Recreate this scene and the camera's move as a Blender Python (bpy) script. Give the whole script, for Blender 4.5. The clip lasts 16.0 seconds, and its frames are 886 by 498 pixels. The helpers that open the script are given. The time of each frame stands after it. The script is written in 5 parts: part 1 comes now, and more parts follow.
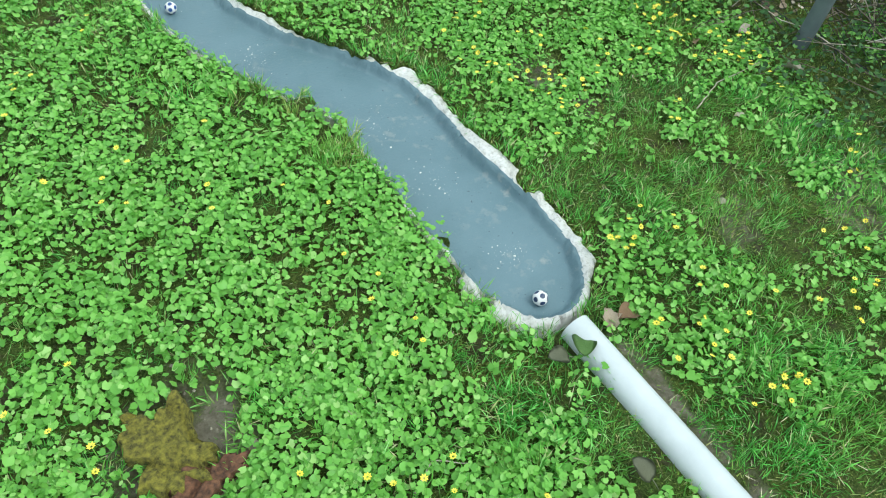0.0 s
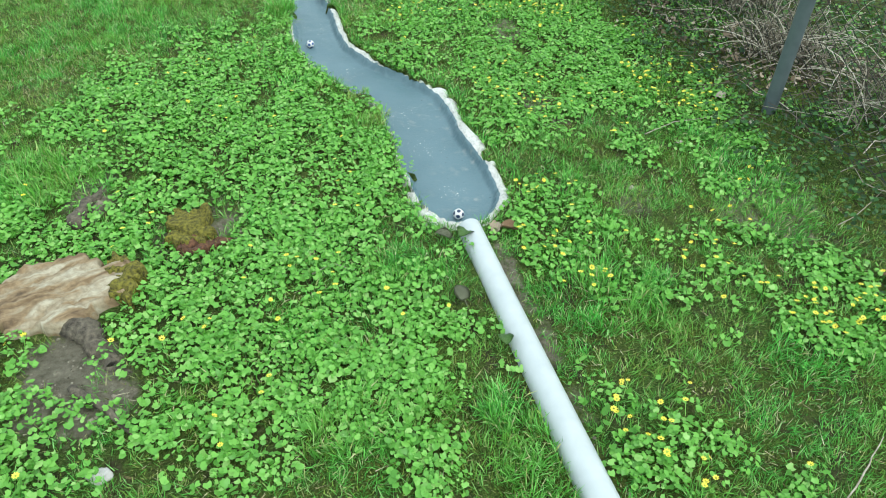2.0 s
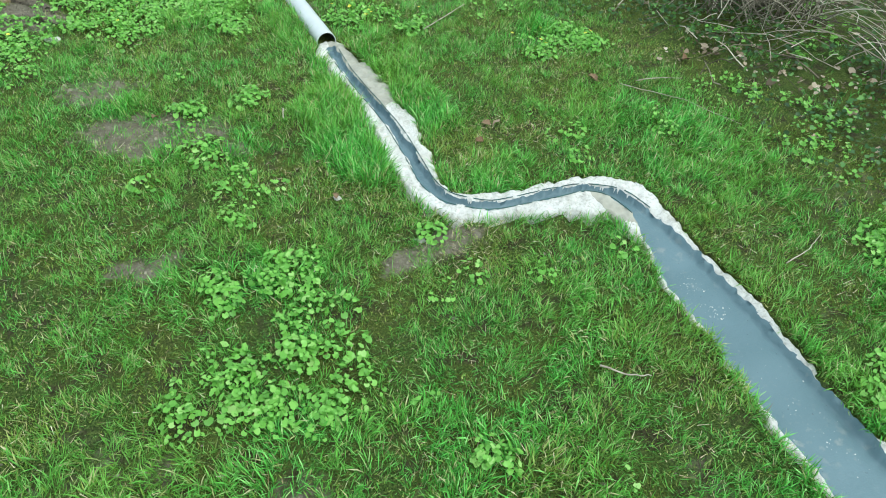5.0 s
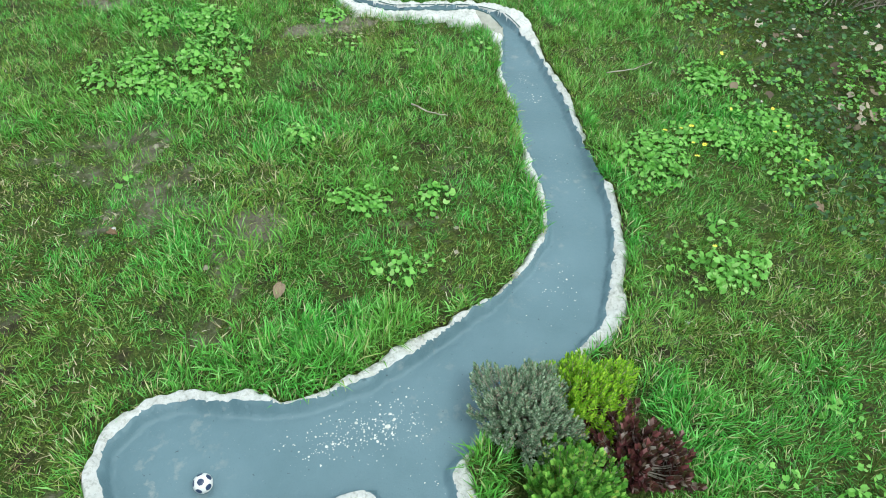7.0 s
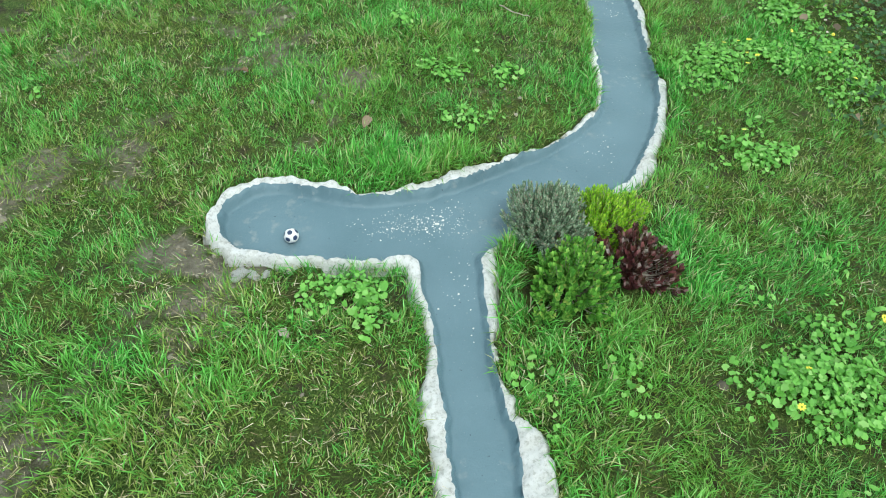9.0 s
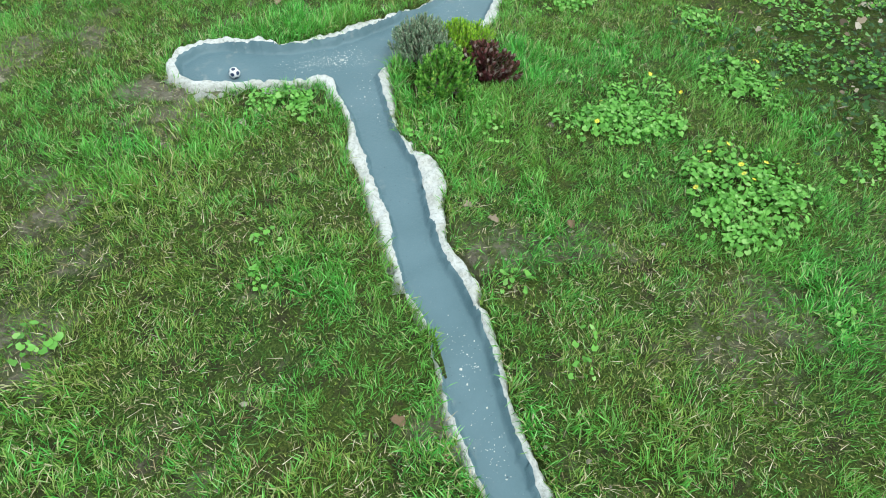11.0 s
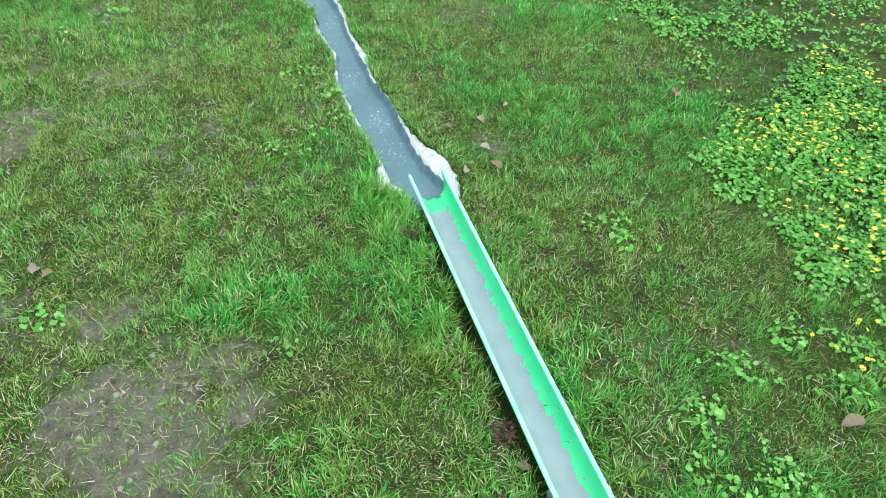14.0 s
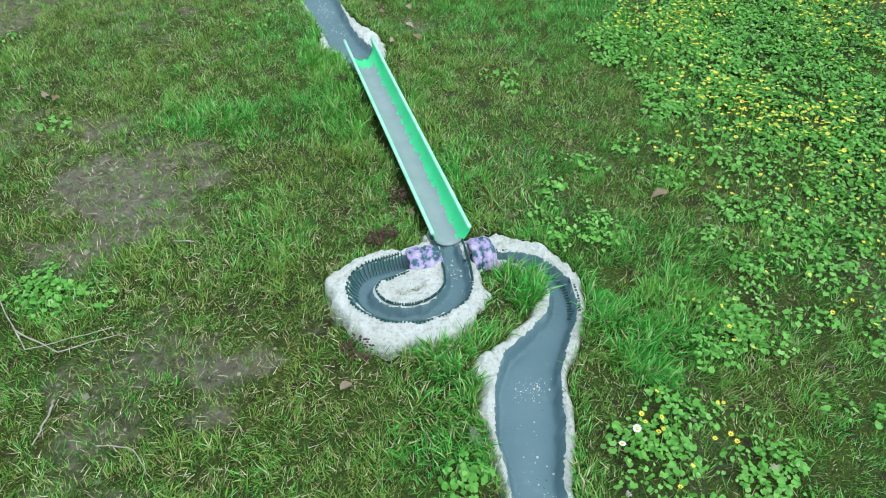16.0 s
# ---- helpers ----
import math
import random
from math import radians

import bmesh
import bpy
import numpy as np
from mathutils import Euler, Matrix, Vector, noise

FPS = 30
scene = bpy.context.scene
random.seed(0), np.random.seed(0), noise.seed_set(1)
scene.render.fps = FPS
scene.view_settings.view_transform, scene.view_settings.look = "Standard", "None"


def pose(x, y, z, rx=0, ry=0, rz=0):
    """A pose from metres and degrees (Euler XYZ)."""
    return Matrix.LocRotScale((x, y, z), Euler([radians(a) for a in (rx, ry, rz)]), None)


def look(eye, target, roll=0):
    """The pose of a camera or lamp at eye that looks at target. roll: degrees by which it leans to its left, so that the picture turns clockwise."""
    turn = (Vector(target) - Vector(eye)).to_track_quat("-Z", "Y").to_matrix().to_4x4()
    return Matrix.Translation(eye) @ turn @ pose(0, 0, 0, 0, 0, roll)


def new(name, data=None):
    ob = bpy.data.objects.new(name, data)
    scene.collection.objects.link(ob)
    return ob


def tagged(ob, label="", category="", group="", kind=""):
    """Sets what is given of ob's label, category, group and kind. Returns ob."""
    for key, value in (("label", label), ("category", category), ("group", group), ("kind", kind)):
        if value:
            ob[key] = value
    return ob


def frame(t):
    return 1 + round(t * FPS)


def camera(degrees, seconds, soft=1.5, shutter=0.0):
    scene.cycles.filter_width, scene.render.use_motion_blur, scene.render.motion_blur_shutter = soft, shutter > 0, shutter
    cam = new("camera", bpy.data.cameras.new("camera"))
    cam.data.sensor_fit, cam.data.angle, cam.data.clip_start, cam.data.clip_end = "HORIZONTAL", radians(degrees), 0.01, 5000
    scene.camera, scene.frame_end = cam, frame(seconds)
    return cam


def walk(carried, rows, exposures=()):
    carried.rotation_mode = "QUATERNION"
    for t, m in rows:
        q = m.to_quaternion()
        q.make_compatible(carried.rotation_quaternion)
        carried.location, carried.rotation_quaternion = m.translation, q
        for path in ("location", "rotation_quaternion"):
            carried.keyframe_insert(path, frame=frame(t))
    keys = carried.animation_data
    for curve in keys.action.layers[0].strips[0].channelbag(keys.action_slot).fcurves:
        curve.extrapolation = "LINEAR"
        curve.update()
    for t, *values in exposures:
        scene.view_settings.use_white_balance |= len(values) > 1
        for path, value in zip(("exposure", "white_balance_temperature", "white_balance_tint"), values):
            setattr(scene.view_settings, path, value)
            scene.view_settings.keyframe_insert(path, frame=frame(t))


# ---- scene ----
cam = camera(65.7, 16.0, soft=1.0)
PATH = [
    (0, (-0.007, -0.002, 1.479), (0.812, 0.937, -0.086), 8.3),
    (0.5, (0.076, -0.398, 1.555), (0.768, 0.828, 0.134), 3.3),
    (1, (0.082, -0.746, 1.57), (0.656, 0.66, 0.269), 2.0),
    (1.5, (0.171, -1.03, 1.555), (0.638, 0.457, 0.303), 1.4),
    (2, (0.273, -1.37, 1.542), (0.702, 0.107, 0.264), 1.4),
    (2.5, (0.193, -1.782, 1.538), (0.707, -0.386, 0.201), 0.8),
    (3, (0.124, -2.23, 1.56), (0.751, -0.908, 0.197), 2.3),
    (3.5, (0.092, -2.709, 1.554), (0.758, -1.411, 0.185), 3.4),
    (4, (-0.01, -3.102, 1.563), (0.683, -1.82, 0.193), 3.5),
    (4.2, (-0.031, -3.243, 1.585), (0.669, -1.966, 0.214), 3.2),
    (6.3, (0.275, -4.489, 1.51), (0.883, -3.178, 0.127), 3.0),
    (6.5, (0.347, -4.615, 1.481), (0.94, -3.305, 0.091), 3.8),
    (7, (0.47, -4.937, 1.442), (0.906, -3.611, 0.01), 5.5),
    (7.5, (0.441, -5.202, 1.411), (0.717, -3.846, -0.033), 3.8),
    (8, (0.501, -5.363, 1.416), (0.675, -4.007, -0.043), 3.9),
    (8.2, (0.541, -5.416, 1.421), (0.685, -4.063, -0.045), 4.1),
    (10.3, (0.414, -5.993, 1.397), (0.67, -4.654, -0.066), 1.8),
    (10.5, (0.406, -6.137, 1.446), (0.701, -4.83, -0.038), 1.8),
    (11, (0.358, -6.565, 1.449), (0.773, -5.243, 0.007), 4.6),
    (11.5, (0.324, -7.017, 1.484), (0.774, -5.673, 0.074), 4.7),
    (12, (0.248, -7.461, 1.527), (0.73, -6.099, 0.145), 3.8),
    (12.5, (0.222, -7.901, 1.525), (0.718, -6.511, 0.176), 3.4),
    (13, (0.204, -8.308, 1.552), (0.687, -6.892, 0.225), 2.4),
    (13.5, (0.158, -8.742, 1.538), (0.65, -7.315, 0.226), 2.0),
    (14, (0.183, -9.065, 1.547), (0.695, -7.679, 0.199), 3.7),
    (14.5, (0.257, -9.427, 1.528), (0.717, -8.034, 0.169), 4.7),
    (15, (0.258, -9.654, 1.533), (0.706, -8.287, 0.144), 4.4),
    (15.5, (0.207, -9.866, 1.525), (0.699, -8.515, 0.135), 4.2),
    (16, (0.175, -9.999, 1.545), (0.708, -8.65, 0.168), 4.5),
]
walk(cam, [(t, look(eye, target, roll)) for t, eye, target, roll in PATH], [(t, stops, kelvin, 0) for t, stops, kelvin in ((0, 0.34, 6100), (8.2, 0.34, 6100), (10.5, 0.28, 6100), (12.5, 0.35, 6100), (13.5, 0.48, 5950), (14.0, 0.48, 5850), (14.5, 0.40, 5800), (15.0, 0.24, 5800), (16, 0.15, 5800))])
SKY, SUN = 0.145, 1.2
# ---- the light ----
world = bpy.data.worlds.new("overcast")
scene.world = world
world.use_nodes = True
wn, wl = world.node_tree.nodes, world.node_tree.links
sky = wn.new("ShaderNodeTexSky")
sky.sky_type, sky.sun_disc = "NISHITA", False
sky.sun_elevation, sky.sun_rotation = radians(52), radians(150)
sky.air_density, sky.dust_density, sky.ozone_density = 1.0, 6.0, 1.0
cloud = wn.new("ShaderNodeMix")
cloud.data_type = "RGBA"
cloud.inputs["Factor"].default_value = 0.75
cloud.inputs["B"].default_value = (7.5, 7.9, 8.2, 1)
wl.new(sky.outputs["Color"], cloud.inputs["A"])
wl.new(cloud.outputs["Result"], wn["Background"].inputs["Color"])
wn["Background"].inputs["Strength"].default_value = SKY

sun = new("sun", bpy.data.lights.new("sun", "SUN"))
sun.data.energy, sun.data.angle, sun.data.color = SUN, radians(25), (1.0, 0.98, 0.95)
sun.matrix_world = look((0, 0, 10), (-2.6, 4.6, 0))


# ---- helpers of this scene ----
def lattice(ix, iy, seed):
    n = (ix * 374761393 + iy * 668265263 + seed * 2147483647) & 0xFFFFFFFF
    n = ((n ^ (n >> 13)) * 1274126177) & 0xFFFFFFFF
    return ((n ^ (n >> 16)) & 0xFFFF) / 65535.0


def vnoise(x, y, size, seed=0):
    """Smooth noise from -1 to 1 over patches of the given size in metres."""
    x, y = np.asarray(x, float) / size, np.asarray(y, float) / size
    ix, iy = np.floor(x).astype(np.int64), np.floor(y).astype(np.int64)
    fx, fy = x - ix, y - iy
    fx, fy = fx * fx * (3 - 2 * fx), fy * fy * (3 - 2 * fy)
    a, b = lattice(ix, iy, seed), lattice(ix + 1, iy, seed)
    c, d = lattice(ix, iy + 1, seed), lattice(ix + 1, iy + 1, seed)
    return 2 * (a + (b - a) * fx + (c - a) * fy + (a - b - c + d) * fx * fy) - 1


def smooth(a, b, x):
    t = np.clip((x - a) / (b - a), 0, 1)
    return t * t * (3 - 2 * t)


def np_mesh(name, verts, faces, material, shade=True, slots=None):
    """A mesh from arrays: verts n x 3, faces m x k."""
    me = bpy.data.meshes.new(name)
    verts, faces = np.asarray(verts, np.float32), np.asarray(faces, np.int32)
    m, k = faces.shape
    me.vertices.add(len(verts)), me.loops.add(m * k), me.polygons.add(m)
    me.vertices.foreach_set("co", verts.ravel())
    me.loops.foreach_set("vertex_index", faces.ravel())
    me.polygons.foreach_set("loop_start", np.arange(0, m * k, k, dtype=np.int32))
    me.polygons.foreach_set("use_smooth", np.full(m, shade))
    for mat in material if isinstance(material, (list, tuple)) else [material]:
        me.materials.append(mat)
    if slots is not None:
        me.polygons.foreach_set("material_index", np.asarray(slots, np.int32))
    me.update(calc_edges=True)
    return me


def attribute(me, name, values):
    me.attributes.new(name, "FLOAT", "POINT").data.foreach_set("value", np.asarray(values, np.float32))


def part(name, shape, material=None, parent=None, label=""):
    """Links a bmesh or mesh as one object under its thing."""
    if isinstance(shape, bmesh.types.BMesh):
        me = bpy.data.meshes.new(name)
        for f in shape.faces:
            f.smooth = True
        shape.to_mesh(me)
        shape.free()
        me.materials.append(material)
        shape = me
    ob = new(name, shape)
    ob.parent = parent
    return tagged(ob, label)


def thing(name, label, category, m=None, group="", kind=""):
    ob = new(name)
    ob.empty_display_size = 0.05
    if m is not None:
        ob.matrix_world = m
    return tagged(ob, label, category, group, kind)


def compact(verts, faces):
    used, inverse = np.unique(faces, return_inverse=True)
    return verts[used], inverse.reshape(faces.shape), used


def tube(bm, points, radii, sides=6, cap=True):
    """A tapered tube along points."""
    rings = []
    for i, p in enumerate(points):
        a, b = Vector(points[max(i - 1, 0)]), Vector(points[min(i + 1, len(points) - 1)])
        t = (b - a).normalized()
        u = t.cross(Vector((0.3, 0.2, 1.0)) if abs(t.z) < 0.9 else Vector((1, 0, 0))).normalized()
        w = t.cross(u)
        rings.append([bm.verts.new(Vector(p) + radii[i] * (math.cos(2 * math.pi * k / sides) * u + math.sin(2 * math.pi * k / sides) * w)) for k in range(sides)])
    for r, s in zip(rings, rings[1:]):
        for k in range(sides):
            bm.faces.new((r[k], r[(k + 1) % sides], s[(k + 1) % sides], s[k]))
    if cap:
        bm.faces.new(rings[0][::-1])
        bm.faces.new(rings[-1])


# ---- materials ----
def material(name, rough=0.8, metal=0.0, specular=0.5):
    mat = bpy.data.materials.new(name)
    mat.use_nodes = True
    bsdf = mat.node_tree.nodes["Principled BSDF"]
    bsdf.inputs["Roughness"].default_value = rough
    bsdf.inputs["Metallic"].default_value = metal
    bsdf.inputs["Specular IOR Level"].default_value = specular
    return mat, mat.node_tree.nodes, mat.node_tree.links, bsdf


def noise_node(nodes, links, scale, detail=4.0, rough=0.6, coord="Object"):
    tc = nodes.new("ShaderNodeTexCoord")
    n = nodes.new("ShaderNodeTexNoise")
    n.inputs["Scale"].default_value, n.inputs["Detail"].default_value, n.inputs["Roughness"].default_value = scale, detail, rough
    links.new(tc.outputs[coord], n.inputs["Vector"])
    return n.outputs["Fac"]


def ramp(nodes, links, fac, stops):
    r = nodes.new("ShaderNodeValToRGB")
    e = r.color_ramp.elements
    while len(e) < len(stops):
        e.new(0.5)
    for el, (pos, col) in zip(e, stops):
        el.position, el.color = pos, (*col, 1)
    links.new(fac, r.inputs["Fac"])
    return r.outputs["Color"]


def mix(nodes, links, fac, a, b, mode="MIX"):
    m = nodes.new("ShaderNodeMix")
    m.data_type, m.blend_type = "RGBA", mode
    for key, v in (("Factor", fac), ("A", a), ("B", b)):
        if isinstance(v, (int, float)):
            m.inputs[key].default_value = v
        elif isinstance(v, tuple):
            m.inputs[key].default_value = (*v, 1)
        else:
            links.new(v, m.inputs[key])
    return m.outputs["Result"]


def bump(nodes, links, bsdf, height, strength, distance):
    b = nodes.new("ShaderNodeBump")
    b.inputs["Strength"].default_value, b.inputs["Distance"].default_value = strength, distance
    links.new(height, b.inputs["Height"])
    links.new(b.outputs["Normal"], bsdf.inputs["Normal"])


def mat_bed():
    mat, n, l, bsdf = material("grey_floor_paint", 0.42)
    big = ramp(n, l, noise_node(n, l, 6.0), [(0.3, (0.100, 0.173, 0.202)), (0.7, (0.134, 0.215, 0.250))])
    scuff = ramp(n, l, noise_node(n, l, 28.0, 5), [(0.56, (0, 0, 0)), (0.70, (1, 1, 1))])
    where = ramp(n, l, noise_node(n, l, 3.2, 2), [(0.5, (0, 0, 0)), (0.68, (1, 1, 1))])
    worn = mix(n, l, 1.0, scuff, where, "MULTIPLY")
    half = mix(n, l, 0.55, (0, 0, 0), worn)
    col = mix(n, l, half, big, (0.36, 0.37, 0.34))
    grit = ramp(n, l, noise_node(n, l, 160.0, 2), [(0.70, (0, 0, 0)), (0.74, (1, 1, 1))])
    col = mix(n, l, mix(n, l, 0.3, (0, 0, 0), grit), col, (0.4, 0.42, 0.42))
    speck = ramp(n, l, noise_node(n, l, 75.0, 2), [(0.25, (1, 1, 1)), (0.29, (0, 0, 0))])
    col = mix(n, l, mix(n, l, 0.75, (0, 0, 0), speck), col, (0.035, 0.055, 0.075))
    l.new(col, bsdf.inputs["Base Color"])
    l.new(ramp(n, l, noise_node(n, l, 12.0), [(0.3, (0.34,) * 3), (0.7, (0.6,) * 3)]), bsdf.inputs["Roughness"])
    bump(n, l, bsdf, noise_node(n, l, 90.0, 6, 0.7), 0.6, 0.005)
    return mat


def mat_rim():
    mat, n, l, bsdf = material("white_masonry_paint", 0.88, specular=0.3)
    col = ramp(n, l, noise_node(n, l, 14.0, 7, 0.7), [(0.26, (0.50, 0.50, 0.45)), (0.40, (0.69, 0.69, 0.65)), (0.62, (0.80, 0.81, 0.79))])
    crumb = ramp(n, l, noise_node(n, l, 95.0, 6, 0.7), [(0.36, (0.48, 0.48, 0.43)), (0.50, (1, 1, 1))])
    col = mix(n, l, 0.6, col, crumb, "MULTIPLY")
    dirt = ramp(n, l, noise_node(n, l, 7.0, 6, 0.7), [(0.54, (1, 1, 1)), (0.70, (0.64, 0.63, 0.52))])
    col = mix(n, l, 0.7, col, dirt, "MULTIPLY")
    l.new(col, bsdf.inputs["Base Color"])
    bump(n, l, bsdf, noise_node(n, l, 120.0, 7, 0.75), 1.0, 0.009)
    return mat


def mat_ground():
    mat, n, l, bsdf = material("lawn_soil", 0.95, specular=0.2)
    thatch = ramp(n, l, noise_node(n, l, 170.0, 5, 0.8), [(0.36, (0.016, 0.032, 0.007)), (0.5, (0.068, 0.128, 0.024)), (0.66, (0.22, 0.29, 0.078))])
    moss = ramp(n, l, noise_node(n, l, 150.0, 5, 0.75), [(0.34, (0.024, 0.042, 0.009)), (0.5, (0.088, 0.13, 0.024)), (0.68, (0.23, 0.25, 0.06))])
    col = mix(n, l, ramp(n, l, noise_node(n, l, 3.0, 3), [(0.4, (0, 0, 0)), (0.62, (1, 1, 1))]), thatch, moss)
    earth = ramp(n, l, noise_node(n, l, 90.0, 5, 0.7), [(0.35, (0.028, 0.024, 0.013)), (0.65, (0.10, 0.085, 0.048))])
    col = mix(n, l, ramp(n, l, noise_node(n, l, 11.0, 4, 0.65), [(0.50, (0, 0, 0)), (0.64, (0.85, 0.85, 0.85))]), col, earth)
    soil = ramp(n, l, noise_node(n, l, 26.0, 9, 0.75), [(0.28, (0.085, 0.075, 0.05)), (0.45, (0.21, 0.193, 0.14)), (0.60, (0.29, 0.268, 0.20)), (0.75, (0.43, 0.40, 0.31))])
    at = n.new("ShaderNodeAttribute")
    at.attribute_name = "bare"
    edge = n.new("ShaderNodeMath")
    edge.operation = "ADD"
    l.new(at.outputs["Fac"], edge.inputs[0])
    l.new(noise_node(n, l, 30.0, 4), edge.inputs[1])
    l.new(mix(n, l, ramp(n, l, edge.outputs[0], [(0.62, (0, 0, 0)), (0.90, (0.55, 0.55, 0.55)), (1.25, (1, 1, 1))]), col, soil), bsdf.inputs["Base Color"])
    bump(n, l, bsdf, noise_node(n, l, 140.0, 7, 0.75), 1.0, 0.02)
    return mat


def mat_foliage(name, stops, tip=None, see_through=0.3, rough=0.5, patch=None):
    """Leaves or blades: each its own tone, some light let through; tip: darker tone towards the base, shade put into
    the colour.
    """
    mat, n, l, bsdf = material(name, rough, specular=0.35)
    geo = n.new("ShaderNodeNewGeometry")
    col = ramp(n, l, geo.outputs["Random Per Island"], stops)
    if patch:
        col = mix(n, l, ramp(n, l, noise_node(n, l, 2.2, 3), [(0.42, (0, 0, 0)), (0.66, (0.75, 0.75, 0.75))]), col, mix(n, l, 0.6, col, patch))
    # blades darken towards their base: shade between them put into the colour
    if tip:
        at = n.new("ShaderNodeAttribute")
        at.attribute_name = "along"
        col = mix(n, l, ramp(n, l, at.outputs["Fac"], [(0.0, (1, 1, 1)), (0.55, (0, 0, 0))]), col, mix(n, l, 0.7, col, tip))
    l.new(col, bsdf.inputs["Base Color"])
    trans, both = n.new("ShaderNodeBsdfTranslucent"), n.new("ShaderNodeMixShader")
    l.new(mix(n, l, 0.5, col, (0.30, 0.50, 0.04)), trans.inputs["Color"])
    both.inputs["Fac"].default_value = see_through
    l.new(bsdf.outputs["BSDF"], both.inputs[1])
    l.new(trans.outputs["BSDF"], both.inputs[2])
    l.new(both.outputs["Shader"], n["Material Output"].inputs["Surface"])
    return mat


BED, RIM, SOIL = mat_bed(), mat_rim(), mat_ground()


def mat_plain(name, dark, light, scale, rough=0.6, bump_scale=0.0, bump_size=0.002, metal=0.0, specular=0.5):
    mat, n, l, bsdf = material(name, rough, metal, specular)
    l.new(ramp(n, l, noise_node(n, l, scale, 5), [(0.3, dark), (0.7, light)]), bsdf.inputs["Base Color"])
    if bump_scale:
        bump(n, l, bsdf, noise_node(n, l, bump_scale, 5), 0.6, bump_size)
    return mat


MORTAR = mat_plain("bare_mortar", (0.30, 0.30, 0.25), (0.42, 0.42, 0.36), 20, 0.9, 120, 0.003)
LINER = mat_plain("green_hose", (0.008, 0.030, 0.032), (0.025, 0.13, 0.11), 60, 0.4)

# ---- the course: centre x, y, half width, rim on one side, rim on the other ----
UPPER = [
    (0.690, 3.95, 0.090, 0.012, 0.015), (0.678, 3.564, 0.090, 0.010, 0.022), (0.620, 3.094, 0.112, 0.010, 0.022), (0.613, 2.700, 0.132, 0.016, 0.022),
    (0.609, 2.308, 0.137, 0.008, 0.028), (0.688, 2.000, 0.145, 0.018, 0.021), (0.793, 1.800, 0.161, 0.006, 0.009),
    (0.899, 1.618, 0.165, 0.006, 0.038), (0.933, 1.480, 0.168, 0.014, 0.047), (0.936, 1.321, 0.166, 0.014, 0.035), (0.936, 1.179, 0.162, 0.006, 0.052),
    (0.938, 1.010, 0.176, 0.009, 0.046), (0.942, 0.876, 0.178, 0.015, 0.037), (0.945, 0.762, 0.172, 0.028, 0.038), (0.938, 0.690, 0.146, 0.036, 0.058)]
INLET = [(-0.25, 3.97, 0.055, 0.01, 0.02), (-0.028, 3.704, 0.055, 0.01, 0.03), (0.140, 3.503, 0.053, 0.01, 0.03), (0.359, 3.229, 0.055, 0.01, 0.04), (0.52, 3.05, 0.07, 0.01, 0.06)]
NARROW = [
    (0.906, -0.80, 0.033, 0.053, 0.053), (0.899, -1.077, 0.029, 0.032, 0.078), (0.905, -1.304, 0.029, 0.039, 0.082), (0.914, -1.492, 0.030, 0.053, 0.059),
    (0.909, -1.675, 0.032, 0.072, 0.050), (0.896, -1.812, 0.032, 0.079, 0.038), (0.888, -1.940, 0.033, 0.068, 0.028), (0.912, -2.032, 0.032, 0.073, 0.027),
    (0.965, -2.092, 0.030, 0.075, 0.028), (1.042, -2.138, 0.029, 0.045, 0.055), (1.159, -2.162, 0.030, 0.063, 0.055), (1.278, -2.172, 0.030, 0.085, 0.051),
    (1.403, -2.199, 0.030, 0.124, 0.053), (1.488, -2.266, 0.034, 0.131, 0.064), (1.517, -2.36, 0.042, 0.083, 0.082), (1.515, -2.45, 0.053, 0.063, 0.073)]
WIDE = [
    (1.505, -2.50, 0.072, 0.032, 0.050), (1.476, -2.705, 0.103, 0.017, 0.024), (1.459, -2.885, 0.109, 0.007, 0.022), (1.433, -3.071, 0.114, 0.013, 0.024),
    (1.420, -3.244, 0.113, 0.038, 0.018), (1.403, -3.397, 0.115, 0.022, 0.017), (1.373, -3.535, 0.110, 0.022, 0.022), (1.329, -3.640, 0.112, 0.022, 0.032),
    (1.252, -3.763, 0.125, 0.025, 0.039), (1.176, -3.851, 0.140, 0.021, 0.043), (1.045, -3.940, 0.136, 0.041, 0.036)]
POCKET = [
    (0.960, -3.978, 0.134, 0.038, 0.018), (0.897, -4.010, 0.132, 0.030, 0.018), (0.706, -4.123, 0.154, 0.048, 0.018), (0.539, -4.158, 0.137, 0.021, 0.033), (0.392, -4.163, 0.138, 0.012, 0.033),
    (0.270, -4.142, 0.149, 0.034, 0.034), (0.158, -4.116, 0.152, 0.034, 0.034)]
RUN = [
    (0.667, -4.186, 0.105, 0.016, 0.045), (0.671, -4.332, 0.096, 0.030, 0.045), (0.679, -4.447, 0.085, 0.013, 0.030), (0.683, -4.575, 0.077, 0.016, 0.009), (0.687, -4.690, 0.079, 0.056, 0.010),
    (0.707, -4.854, 0.088, 0.033, 0.073), (0.707, -5.061, 0.073, 0.057, 0.056), (0.702, -5.207, 0.076, 0.030, 0.025), (0.714, -5.344, 0.086, 0.025, 0.041), (0.737, -5.463, 0.081, 0.006, 0.031),
    (0.738, -5.613, 0.084, 0.013, 0.010), (0.733, -5.742, 0.079, 0.013, 0.010), (0.736, -5.870, 0.073, 0.011, 0.015), (0.745, -6.013, 0.064, 0.011, 0.038), (0.738, -6.197, 0.075, 0.008, 0.017), (0.728, -6.353, 0.082, 0.015, 0.017)]
